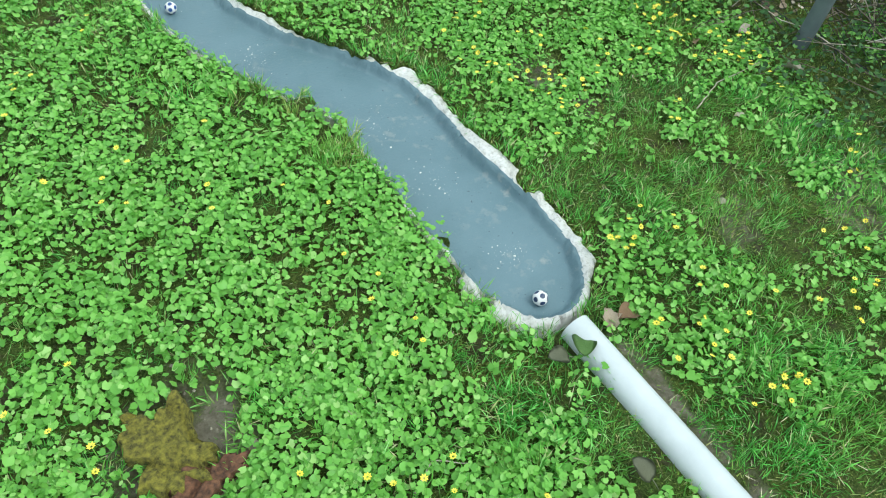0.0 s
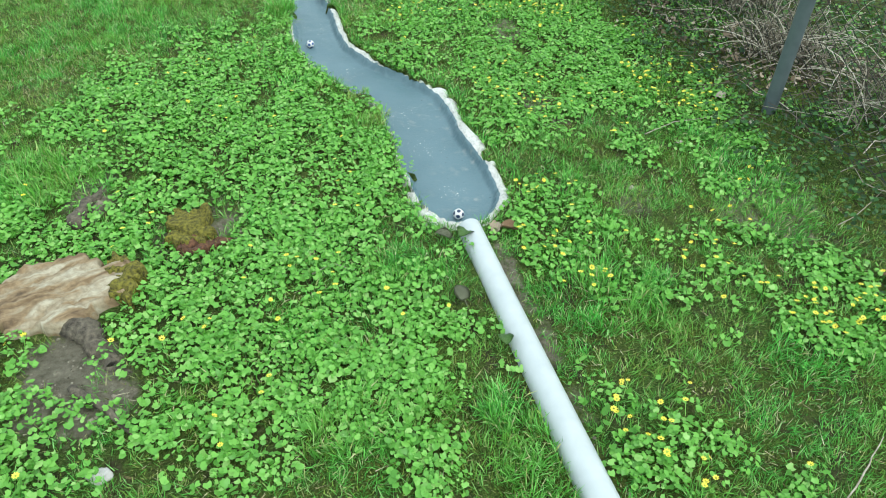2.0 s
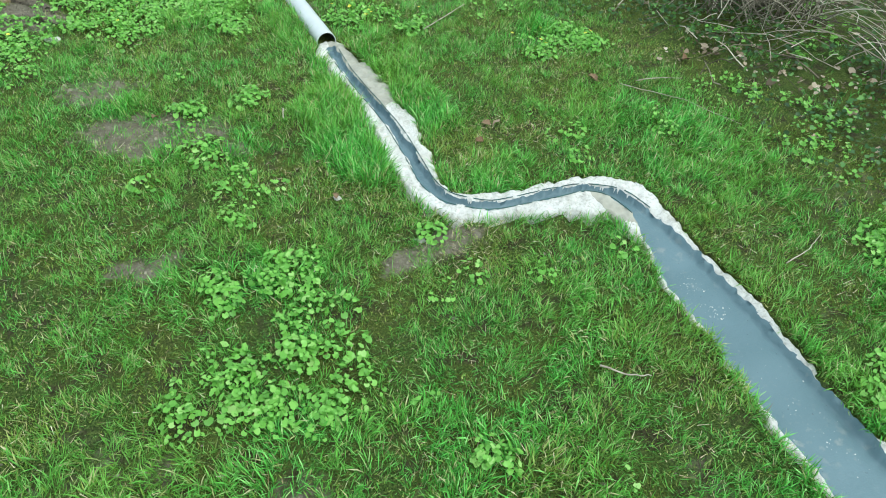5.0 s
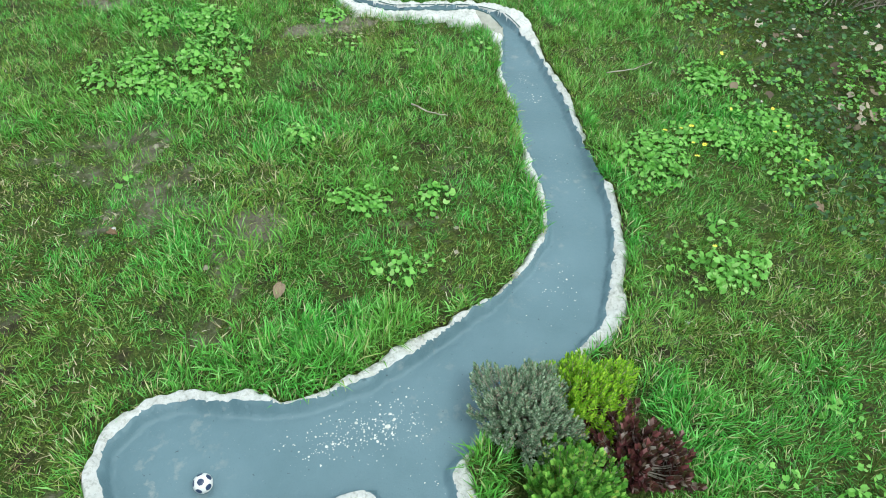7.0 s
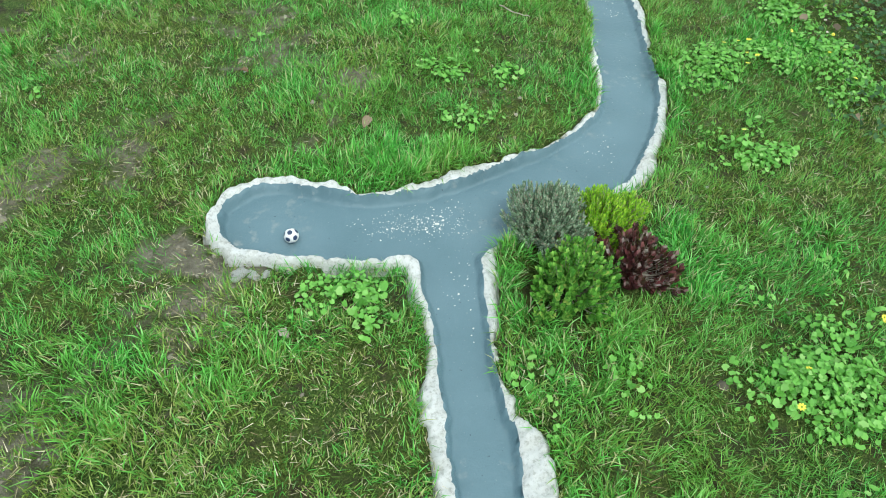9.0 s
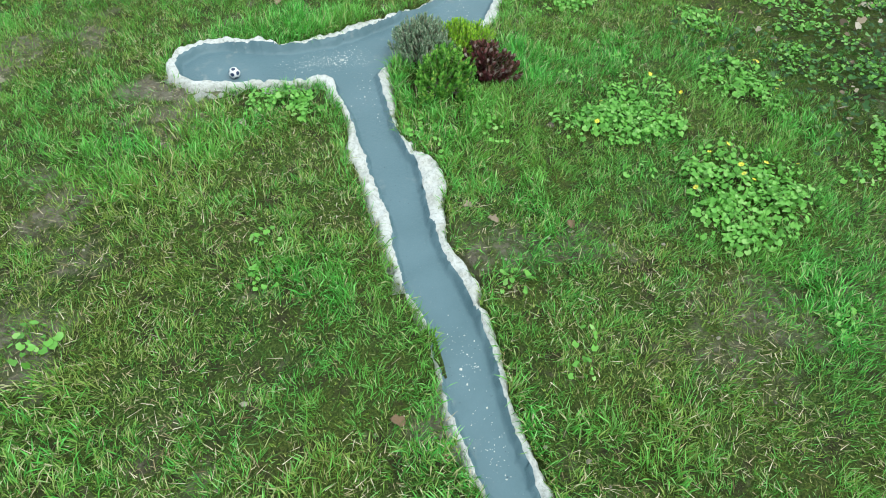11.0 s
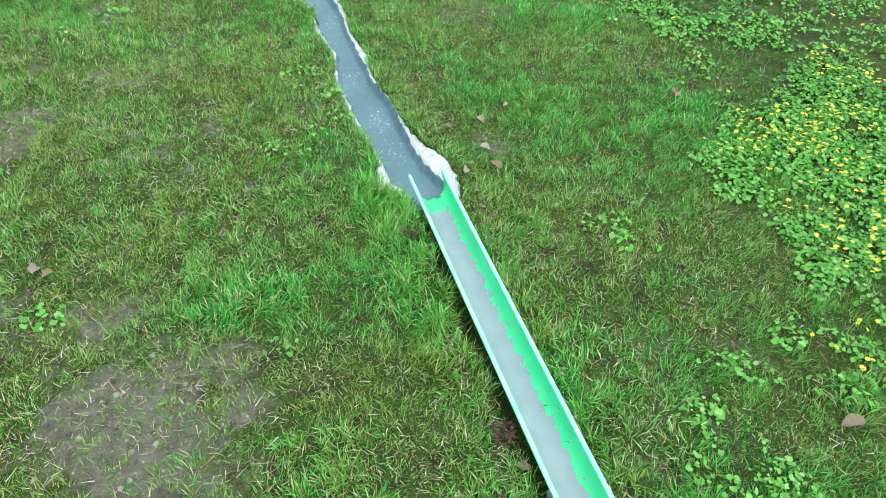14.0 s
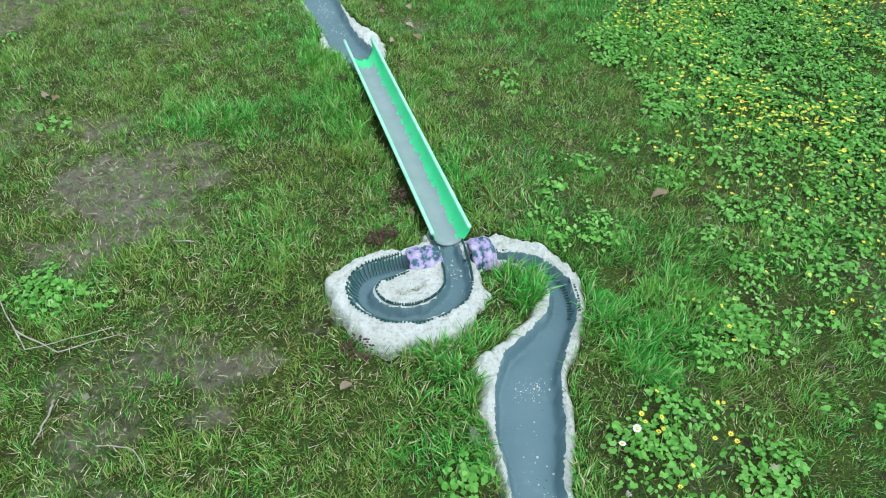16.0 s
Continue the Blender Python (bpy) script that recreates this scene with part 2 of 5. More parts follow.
LOWER = [
    (0.736, -6.41, 0.086, 0.018, 0.016), (0.749, -6.499, 0.092, 0.022, 0.014), (0.755, -6.645, 0.095, 0.016, 0.013), (0.760, -6.779, 0.088, 0.014, 0.032), (0.768, -6.926, 0.082, 0.020, 0.051),
    (0.775, -7.031, 0.093, 0.042, 0.059), (0.797, -7.11, 0.097, 0.048, 0.050), (0.808, -7.145, 0.092, 0.048, 0.041)]
LOOP = [
    (0.800, -8.40, 0.044, 0.020, 0.018), (0.782, -8.558, 0.045, 0.075, 0.018), (0.774, -8.621, 0.043, 0.075, 0.028), (0.750, -8.690, 0.044, 0.075, 0.057), (0.695, -8.737, 0.042, 0.075, 0.078),
    (0.620, -8.756, 0.038, 0.075, 0.078), (0.545, -8.742, 0.036, 0.075, 0.069), (0.487, -8.697, 0.040, 0.075, 0.074), (0.467, -8.628, 0.046, 0.075, 0.062), (0.506, -8.570, 0.048, 0.075, 0.051), (0.585, -8.553, 0.045, 0.075, 0.041), (0.70, -8.535, 0.040, 0.075, 0.028)]
OUTLET = [
    (0.86, -8.56, 0.030, 0.02, 0.05), (0.940, -8.573, 0.030, 0.02, 0.082), (1.025, -8.628, 0.040, 0.021, 0.087), (1.070, -8.704, 0.044, 0.035, 0.059), (1.062, -8.784, 0.049, 0.032, 0.026), (1.014, -8.866, 0.058, 0.047, 0.023),
    (0.942, -8.933, 0.068, 0.075, 0.030), (0.870, -8.999, 0.089, 0.048, 0.014), (0.830, -9.053, 0.101, 0.069, 0.019), (0.795, -9.141, 0.098, 0.071, 0.036), (0.766, -9.211, 0.090, 0.030, 0.026),
    (0.744, -9.291, 0.081, 0.030, 0.019), (0.724, -9.361, 0.075, 0.015, 0.012), (0.69, -9.55, 0.075, 0.02, 0.02), (0.67, -9.9, 0.08, 0.02, 0.02)]
# stations, depth of the bed, height of the rim, width of the wall, label
COURSE = [
    (UPPER, 0.046, -0.004, 0.030, "wide blue-grey painted concrete basin with rough white rim in the lawn"),
    (INLET, 0.036, 0.004, 0.024, "shallow blue-grey concrete inlet channel joining the basin"),
    (NARROW, 0.016, 0.014, 0.008, "narrow winding grey channel between broad white concrete rims"),
    (WIDE, 0.026, 0.006, 0.018, "blue-grey painted concrete channel with thin crumbling white rims"),
    (POCKET, 0.026, 0.018, 0.020, "blue-grey concrete pocket with rounded end and thick white rim"),
    (RUN, 0.028, 0.008, 0.018, "straight blue-grey concrete channel with uneven white rims in grass"),
    (LOWER, 0.034, 0.008, 0.020, "blue-grey concrete channel leading to the green gutter"),
    (LOOP, 0.004, 0.036, 0.015, "raised white concrete loop with a blue-grey track round an island"),
    (OUTLET, 0.036, 0.014, 0.020, "curving blue-grey concrete outlet channel with white rims")]


def spline(rows, step=0.012):
    """Catmull-Rom through the stations."""
    p = np.array(rows, float)
    q = np.vstack([2 * p[0] - p[1], p, 2 * p[-1] - p[-2]])
    out = []
    for i in range(1, len(q) - 2):
        n = max(2, int(np.hypot(*(q[i + 1] - q[i])[:2]) / step))
        t = np.linspace(0, 1, n, endpoint=False)[:, None]
        a, b, c, d = q[i - 1], q[i], q[i + 1], q[i + 2]
        out.append(0.5 * (2 * b + (c - a) * t + (2 * a - 5 * b + 4 * c - d) * t ** 2 + (3 * b - a - 3 * c + d) * t ** 3))
    return np.vstack([*out, p[-1:]])


LINES = [spline(rows[0]) for rows in COURSE]
# how much of each rim's width stays clear of the turf
SLIM = [0.85, 0.9, 0.95, 0.75, 0.78, 0.78, 0.85, 0.86, 0.70]
# how far each rim has crumbled away in places
CRUMBLE = [1.35, 0.8, 0.12, 0.40, 0.25, 0.55, 0.2, 0.0, 0.2]


def course_at(x, y, full=False):
    """For places: distance to the bed's edge (inside negative), to the rim's outer edge, the nearest section; with full also each section's share."""
    x, y = np.asarray(x, float).ravel(), np.asarray(y, float).ravel()
    each, rim = np.full((len(LINES), x.size), 9.0), np.full(x.shape, 9.0)
    wob = 0.006 * vnoise(x, y, 0.09, 3) + 0.004 * vnoise(x, y, 0.03, 4) + 0.0025 * vnoise(x, y, 0.013, 8)
    rag = 0.022 * vnoise(x, y, 0.15, 7) + 0.014 * vnoise(x, y, 0.07, 5) + 0.008 * vnoise(x, y, 0.025, 6)
    gap = 0.034 * smooth(0.15, 0.6, vnoise(x, y, 0.14, 9) + 0.35 * vnoise(x, y, 0.04, 10))
    for k, s in enumerate(LINES):
        lo, hi = s[:, :2].min(0) - 0.45, s[:, :2].max(0) + 0.45
        near = np.flatnonzero((x > lo[0]) & (x < hi[0]) & (y > lo[1]) & (y < hi[1]))
        tang = np.gradient(s[:, :2], axis=0)
        for at in range(0, len(near), 20000):
            idx = near[at:at + 20000]
            dx, dy = x[idx, None] - s[None, :, 0], y[idx, None] - s[None, :, 1]
            d = np.sqrt(dx * dx + dy * dy) - s[None, :, 2]
            j = d.argmin(1)
            r = np.arange(len(idx))
            side = tang[j, 0] * dy[r, j] - tang[j, 1] * dx[r, j]
            w = SLIM[k] * np.where(side < 0, s[j, 3], s[j, 4])
            each[k, idx] = d[r, j]
            rim[idx] = np.minimum(rim[idx], d[r, j] - np.maximum(w, 0.006) + rag[idx] * np.clip(w / 0.045, 0.42, 1) + CRUMBLE[k] * gap[idx])
    low, own = each.min(0), each.argmin(0)
    bed = low - 0.012 * np.log(np.exp(-(each - low) / 0.012).sum(0)) + 0.008 * (low < 1) + wob
    if not full:
        return bed, rim, own
    share = np.exp(-np.minimum((each - low) / 0.02, 60))
    return bed, rim, own, share / share.sum(0)


def course_height(x, y, d, rim, share):
    """The concrete's surface at distance d from the bed's edge."""
    depth, high, wall = (np.array([c[i] for c in COURSE]) @ share for i in (1, 2, 3))
    rough = 0.0050 * vnoise(x, y, 0.03, 21) + 0.0062 * vnoise(x, y, 0.015, 22) + 0.007 * vnoise(x, y, 0.16, 23)
    fine = 0.0014 * vnoise(x, y, 0.05, 24) + 0.0030 * vnoise(x, y, 0.018, 25) * smooth(0.05, 0.0, -d)
    deep = smooth(0, 1, np.clip(-d / wall, 0, 1))
    top = high + rough
    # the rim drops away where the gutter takes over
    mouth = smooth(0.735, 0.76, x) * smooth(0.89, 0.865, x) * smooth(-7.15, -7.19, y) * smooth(-7.5, -7.4, y)
    mouth = np.maximum(mouth, smooth(0.725, 0.745, x) * smooth(0.89, 0.87, x) * smooth(-8.50, -8.475, y) * smooth(-8.2, -8.3, y))
    top = top - 0.06 * mouth
    z = np.where(d < 0, top + (-depth - top) * deep ** 0.8 + fine * deep, top - 0.006 * np.exp(-np.maximum(d, 0) / 0.004))
    return np.where(d > 0, z - (high + 0.055) * smooth(-0.014, 0.022, rim), z)


def rest_height(x, y):
    """Where a thing laid at x, y comes to lie."""
    d, rim, _, share = course_at([x], [y], True)
    return float(max(course_height(np.array([x]), np.array([y]), d, rim, share)[0], ground_height(x, y) if rim[0] > 0 else -1))


def ground_height(x, y):
    far = smooth(2.3, 3.6, x)
    dip = 0.035 * smooth(0.075, 0.045, np.abs(x - 0.807)) * smooth(0.70, 0.62, np.abs(y + 7.83))
    return -dip + 0.012 * vnoise(x, y, 0.8, 11) + 0.008 * vnoise(x, y, 0.22, 12) + far * (0.05 + 0.05 * vnoise(x, y, 0.9, 13))


def build_course():
    h = 0.006
    gx, gy = np.arange(-0.5, 1.80, h), np.arange(-9.85, 4.1, h)
    X, Y = np.meshgrid(gx, gy, indexing="ij")
    coarse = course_at(X[::8, ::8], Y[::8, ::8])[1].reshape(X[::8, ::8].shape)
    close = np.repeat(np.repeat(coarse < 0.12, 8, 0), 8, 1)[:X.shape[0], :X.shape[1]]
    bed, rim, own = np.full(X.shape, 9.0), np.full(X.shape, 9.0), np.zeros(X.shape, int)
    bed[close], rim[close], own[close], share = course_at(X[close], Y[close], True)
    # lay the vertices that lie next to the paint's edge right on it
    g0, g1 = np.gradient(bed, h)
    size = np.maximum(np.hypot(g0, g1), 0.3)
    snap = np.abs(bed) < 0.6 * h
    X, Y = np.where(snap, X - bed * g0 / size ** 2, X), np.where(snap, Y - bed * g1 / size ** 2, Y)
    d = np.where(snap, 0, bed)
    Z = np.zeros(X.shape)
    Z[close] = course_height(X[close], Y[close], d[close], rim[close], share)
    verts = np.stack([X, Y, Z], -1).reshape(-1, 3)
    idx = np.arange(X.size).reshape(X.shape)
    quads = np.stack([idx[:-1, :-1], idx[1:, :-1], idx[1:, 1:], idx[:-1, 1:]], -1).reshape(-1, 4)
    df, rf, of = d.ravel()[quads].mean(1), rim.ravel()[quads].min(1), own.ravel()[quads[:, 0]]
    cf = verts[quads[:, 0], :2]
    for k, row in enumerate(COURSE):
        body = tagged(new("concrete_channel"), row[4], "channel", "sections of the ball run")
        first = (cf[:, 0] > 0.90) & (cf[:, 1] > -1.40 + 0.02 * np.sin(60 * cf[:, 0])) & (k == 2)
        second = (cf[:, 0] > 1.40) & (cf[:, 1] < -2.235) & (cf[:, 0] < 1.50) & (k == 2)
        white = (df > 0) & (rf < 0.03)
        for name, mat, pick in (("bed", BED, df <= 0), ("bare_mortar", MORTAR, white & first), ("bare_mortar", MORTAR, white & second), ("rim", RIM, white & ~first & ~second)):
            f = quads[pick & (of == k)]
            if len(f):
                v, f, _ = compact(verts, f)
                part(name, np_mesh(name, v, f, mat), None, body, {"bed": "blue-grey painted bed", "rim": "rough white painted rim"}.get(name, "smooth unpainted mortar"))


def axis(lo, hi, step, reach, grow=1.35):
    mid = list(np.arange(lo, hi, step))
    a, s = [], step
    while not a or a[-1] < reach:
        s *= grow
        a.append((a[-1] if a else 0) + s)
    return np.array([lo - v for v in a[::-1]] + mid + [mid[-1] + v for v in a])


def bare_at(x, y):
    """How bare the soil lies, 0 to 1."""
    worn = vnoise(x, y, 0.30, 33) + 0.55 * vnoise(x, y, 0.10, 34) + 0.35 * vnoise(x, y, 0.04, 35)
    zone = np.maximum(smooth(0.75, 0.35, x) * smooth(-2.2, -2.8, y), 0.9 * smooth(1.2, 1.5, x) * smooth(-8.3, -8.8, y))
    zone = np.maximum(zone, 0.45 * smooth(-2.2, -2.6, y))
    b = 0.48 * zone * smooth(0.1, 1.0, worn)
    for px, py, rx, ry, much in BARE:
        q = np.hypot((x - px) / rx, (y - py) / ry) + 0.30 * vnoise(x, y, 0.28, 30) + 0.42 * vnoise(x, y, 0.12, 31) + 0.34 * vnoise(x, y, 0.045, 32)
        b = np.maximum(b, much * smooth(1.3, 0.45, q))
    return b


BARE = [
    (0.20, -1.25, 0.14, 0.07, 0.6), (-0.02, -1.22, 0.26, 0.15, 0.78), (-0.12, -0.80, 0.16, 0.10, 0.55), (0.31, -1.43, 0.06, 0.05, 0.75), (0.40, -3.43, 0.10, 0.09, 0.75), (-0.12, -1.96, 0.10, 0.05, 0.72),
    (0.82, -2.24, 0.20, 0.06, 0.9), (0.02, -4.29, 0.15, 0.10, 0.85), (-0.02, -4.42, 0.14, 0.07, 0.55), (-0.35, -5.30, 0.12, 0.08, 0.5), (-0.20, -8.00, 0.26, 0.20, 0.85), (-0.36, -8.22, 0.20, 0.14, 0.65), (0.10, -8.79, 0.12, 0.05, 0.62), (0.02, -8.92, 0.07, 0.05, 0.5), (-0.12, -8.72, 0.12, 0.08, 0.4),
    (1.16, -6.98, 0.10, 0.16, 0.5), (1.10, -5.30, 0.30, 0.10, 0.38), (1.55, -5.65, 0.25, 0.14, 0.36), (0.975, 0.1, 0.035, 0.36, 0.55), (0.97, -0.45, 0.03, 0.25, 0.5), (0.60, -5.78, 0.08, 0.10, 0.5), (-0.05, 0.70, 0.16, 0.16, 0.5), (-0.43, 0.98, 0.10, 0.18, 0.7), (-0.36, 0.10, 0.14, 0.20, 0.8),
    (1.62, 2.25, 0.16, 0.22, 0.40), (1.50, 1.30, 0.10, 0.20, 0.35), (2.05, 0.35, 0.22, 0.20, 0.40), (1.62, 0.55, 0.14, 0.12, 0.35)]


def build_ground():
    gx, gy = axis(-1.8, 4.2, 0.045, 400), axis(-10.6, 4.8, 0.045, 400)
    X, Y = np.meshgrid(gx, gy, indexing="ij")
    _, rim, _ = course_at(X, Y)
    Z = ground_height(X, Y) - 0.14 * smooth(-0.004, -0.03, rim.reshape(X.shape))
    idx = np.arange(X.size).reshape(X.shape)
    quads = np.stack([idx[:-1, :-1], idx[1:, :-1], idx[1:, 1:], idx[:-1, 1:]], -1).reshape(-1, 4)
    me = np_mesh("ground", np.stack([X, Y, Z], -1).reshape(-1, 3), quads, SOIL)
    attribute(me, "bare", bare_at(X, Y).ravel())
    tagged(new("ground", me), "mossy garden lawn soil with bare muddy patches", "ground", kind="structure")


build_ground()
build_course()


# ---- pipe, gutter, tunnel covers, balls ----
PIPE = mat_plain("grey_plastic_pipe", (0.47, 0.52, 0.53), (0.54, 0.59, 0.60), 14, 0.35, 90, 0.0006)
# near-black lining: the shade in the grey pipe's hollow, put in as colour
PIPE_SHADE = mat_plain("pipe_inside_shade", (0.02, 0.02, 0.02), (0.035, 0.035, 0.035), 20, 0.7)


def build_pipe():
    a, b = Vector((0.913, 0.500, 0.004)), Vector((0.904, -0.748, 0.016))
    pipe = thing("drain_pipe", "light grey plastic drain pipe half buried in the grass", "pipe", Matrix.Translation(a))
    way = (b - a).normalized()
    u = way.cross(Vector((0, 0, 1))).normalized()
    w = u.cross(way)
    for name, mat, radii in (("outer_wall", PIPE, (0.0485, 0.0445)), ("inside", PIPE_SHADE, (0.0443, 0.0435))):
        bm = bmesh.new()
        rings = []
        long = (b - a).length
        outs = np.linspace(0, long, 40)
        path = [(s, radii[0]) for s in outs] + [(long + 0.0005, (radii[0] + radii[1]) / 2)] + [(long, radii[1])] + [(long - 0.5, radii[1])] if name == "outer_wall" else [(s, radii[0]) for s in (long - 0.003, long - 0.2, long - 0.5)] + [(long - 0.5, 0.001)]
        for s, r in path:
            sag = 0.006 * math.sin(math.pi * s / long)
            r, s = float(r * (0.89 + 0.08 * s / long)), float(s)
            rings.append([bm.verts.new(way * s - w * sag + r * (math.cos(2 * math.pi * k / 40) * u + math.sin(2 * math.pi * k / 40) * w)) for k in range(40)])
        for p, q in zip(rings, rings[1:]):
            for k in range(40):
                bm.faces.new((p[k], p[(k + 1) % 40], q[(k + 1) % 40], q[k]))
        bmesh.ops.recalc_face_normals(bm, faces=bm.faces)
        part(name, bm, mat, pipe, "inside of the pipe, coloured near-black as its shade" if name == "inside" else "")


def mat_gutter():
    mat, n, l, bsdf = material("green_gutter_with_grey_paint", 0.38)
    tc, sep = n.new("ShaderNodeTexCoord"), n.new("ShaderNodeSeparateXYZ")
    l.new(tc.outputs["Object"], sep.inputs["Vector"])

    def calc(op, a, b=None):
        m = n.new("ShaderNodeMath")
        m.operation = op
        for i, v in enumerate((a, b)):
            if v is None:
                continue
            if isinstance(v, (int, float)):
                m.inputs[i].default_value = v
            else:
                l.new(v, m.inputs[i])
        return m.outputs[0]

    stretch = n.new("ShaderNodeMapping")
    stretch.inputs["Scale"].default_value = (1, 0.45, 0.2)
    l.new(tc.outputs["Object"], stretch.inputs["Vector"])
    brush = n.new("ShaderNodeTexNoise")
    brush.inputs["Scale"].default_value, brush.inputs["Detail"].default_value = 70, 3
    l.new(stretch.outputs["Vector"], brush.inputs["Vector"])
    wander = n.new("ShaderNodeTexNoise")
    wander.inputs["Scale"].default_value = 7
    l.new(tc.outputs["Object"], wander.inputs["Vector"])
    x = calc("ABSOLUTE", calc("ADD", sep.outputs["X"], 0.012))
    x = calc("ADD", x, calc("MULTIPLY", calc("SUBTRACT", brush.outputs["Fac"], 0.5), 0.055))
    x = calc("ADD", x, calc("MULTIPLY", calc("SUBTRACT", wander.outputs["Fac"], 0.5), 0.03))
    y = calc("ADD", sep.outputs["Y"], calc("MULTIPLY", calc("SUBTRACT", brush.outputs["Fac"], 0.5), 0.10))
    inside = calc("MULTIPLY", calc("LESS_THAN", x, 0.046), calc("LESS_THAN", y, -0.10))
    paint = calc("MULTIPLY", inside, calc("GREATER_THAN", sep.outputs["Z"], -0.0605))
    green = ramp(n, l, noise_node(n, l, 9, 4), [(0.3, (0.11, 0.80, 0.33)), (0.7, (0.17, 0.88, 0.42))])
    grey = ramp(n, l, noise_node(n, l, 12, 5), [(0.3, (0.27, 0.34, 0.36)), (0.7, (0.35, 0.42, 0.43))])
    l.new(mix(n, l, paint, green, grey), bsdf.inputs["Base Color"])
    trans, both = n.new("ShaderNodeBsdfTranslucent"), n.new("ShaderNodeMixShader")
    l.new(green, trans.inputs["Color"])
    l.new(calc("SUBTRACT", 0.22, calc("MULTIPLY", paint, 0.17)), both.inputs["Fac"])
    l.new(bsdf.outputs["BSDF"], both.inputs[1])
    l.new(trans.outputs["BSDF"], both.inputs[2])
    l.new(both.outputs["Shader"], n["Material Output"].inputs["Surface"])
    bump(n, l, bsdf, brush.outputs["Fac"], 0.25, 0.001)
    return mat


GUTTER = mat_gutter()


def build_gutter():
    top, low = Vector((0.812, -7.185, 0.062)), Vector((0.803, -8.475, 0.060))
    way = (low - top).normalized()
    turn = way.to_track_quat("-Y", "Z").to_matrix().to_4x4()
    gut = thing("gutter", "bright green half-round plastic gutter with brushed grey paint inside", "gutter", Matrix.Translation(top) @ turn)
    long, r = (low - top).length, 0.059
    bm = bmesh.new()
    rows = []
    for s in np.linspace(0, long, 60):
        ring = []
        # inner skin, then outer skin; the ends are cut on a slight curve
        for rad, order in ((r, range(25)), (r + 0.003, range(24, -1, -1))):
            for k in order:
                a = math.pi + math.pi * k / 24
                wob = 0.002 * math.sin(7 * s + k)
                ring.append(bm.verts.new(((rad + wob * 0.4) * math.cos(a), -s + (0.085 * (1 + math.sin(a)) ** 1.6 - 0.03 if s == 0 else 0), (rad) * math.sin(a))))
        rows.append(ring)
    for p, q in zip(rows, rows[1:]):
        for k in range(50):
            bm.faces.new((p[k], q[k], q[(k + 1) % 50], p[(k + 1) % 50]))
    for ring in (rows[0], rows[-1]):
        for k in range(24):
            bm.faces.new((ring[k], ring[k + 1], ring[48 - k], ring[49 - k]))
    bmesh.ops.recalc_face_normals(bm, faces=bm.faces)
    part("trough", bm, GUTTER, gut)
    edge = mat_plain("pale_gutter_edge", (0.28, 0.80, 0.48), (0.56, 0.84, 0.68), 16, 0.35)
    for side in (-1, 1):
        bm = bmesh.new()
        pts = [(side * (r + 0.004), -s, 0.001) for s in np.linspace(-0.052, long - 0.004, 30)]
        tube(bm, pts, [0.0065] * 30, 10)
        part("rolled_edge", bm, edge, gut, "pale rolled edge")


def mat_cover():
    mat, n, l, bsdf = material("lilac_and_teal_paint", 0.7)
    f = noise_node(n, l, 30, 3)
    col = ramp(n, l, f, [(0.32, (0.02, 0.055, 0.075)), (0.43, (0.06, 0.15, 0.19)), (0.45, (0.28, 0.23, 0.42)), (0.53, (0.44, 0.37, 0.58)), (0.68, (0.60, 0.53, 0.70))])
    l.new(col, bsdf.inputs["Base Color"])
    bump(n, l, bsdf, noise_node(n, l, 60, 5), 0.8, 0.006)
    return mat


COVER = mat_cover()


def build_cover(x0, x1, y, label):
    """A small arched cover over the sunken track, thick and lumpy, open at both ends."""
    cover = thing("tunnel_cover", label, "tunnel cover", Matrix.Translation(((x0 + x1) / 2, y, 0)), "covers beside the gutter")
    bm = bmesh.new()
    nx, na = 26, 32
    skins = []
    for inner in (0, 1):
        grid = []
        for i in range(nx + 1):
            u = i / nx
            line = []
            for k in range(na + 1):
                a = math.pi * k / na
                ry, rz = (0.072, 0.056) if not inner else (0.052, 0.038)
                lump = (0.0 if inner else 1.0) * (0.007 * noise.noise((70 * (x0 + u * (x1 - x0)), 2.5 * a, y)) + 0.005 * noise.noise((130 * (x0 + u * (x1 - x0)), 9 * a, 3)))
                squash = 1 - 0.10 * (2 * u - 1) ** 4
                line.append(bm.verts.new(((u - 0.5) * (x1 - x0) + 0.006 * noise.noise((3 * a, i, inner)) * (i in (0, nx)), math.cos(a) * (ry + lump) * squash, -0.025 + math.sin(a) * (rz + 0.025 + lump) * squash)))
            grid.append(line)
        skins.append(grid)
    for s, grid in enumerate(skins):
        for i in range(nx):
            for k in range(na):
                f = (grid[i][k], grid[i + 1][k], grid[i + 1][k + 1], grid[i][k + 1])
                bm.faces.new(f if not s else f[::-1])
    for i in (0, nx):
        for k in range(na):
            bm.faces.new((skins[0][i][k], skins[0][i][k + 1], skins[1][i][k + 1], skins[1][i][k]))
    bmesh.ops.recalc_face_normals(bm, faces=bm.faces)
    part("arch", bm, COVER, cover)


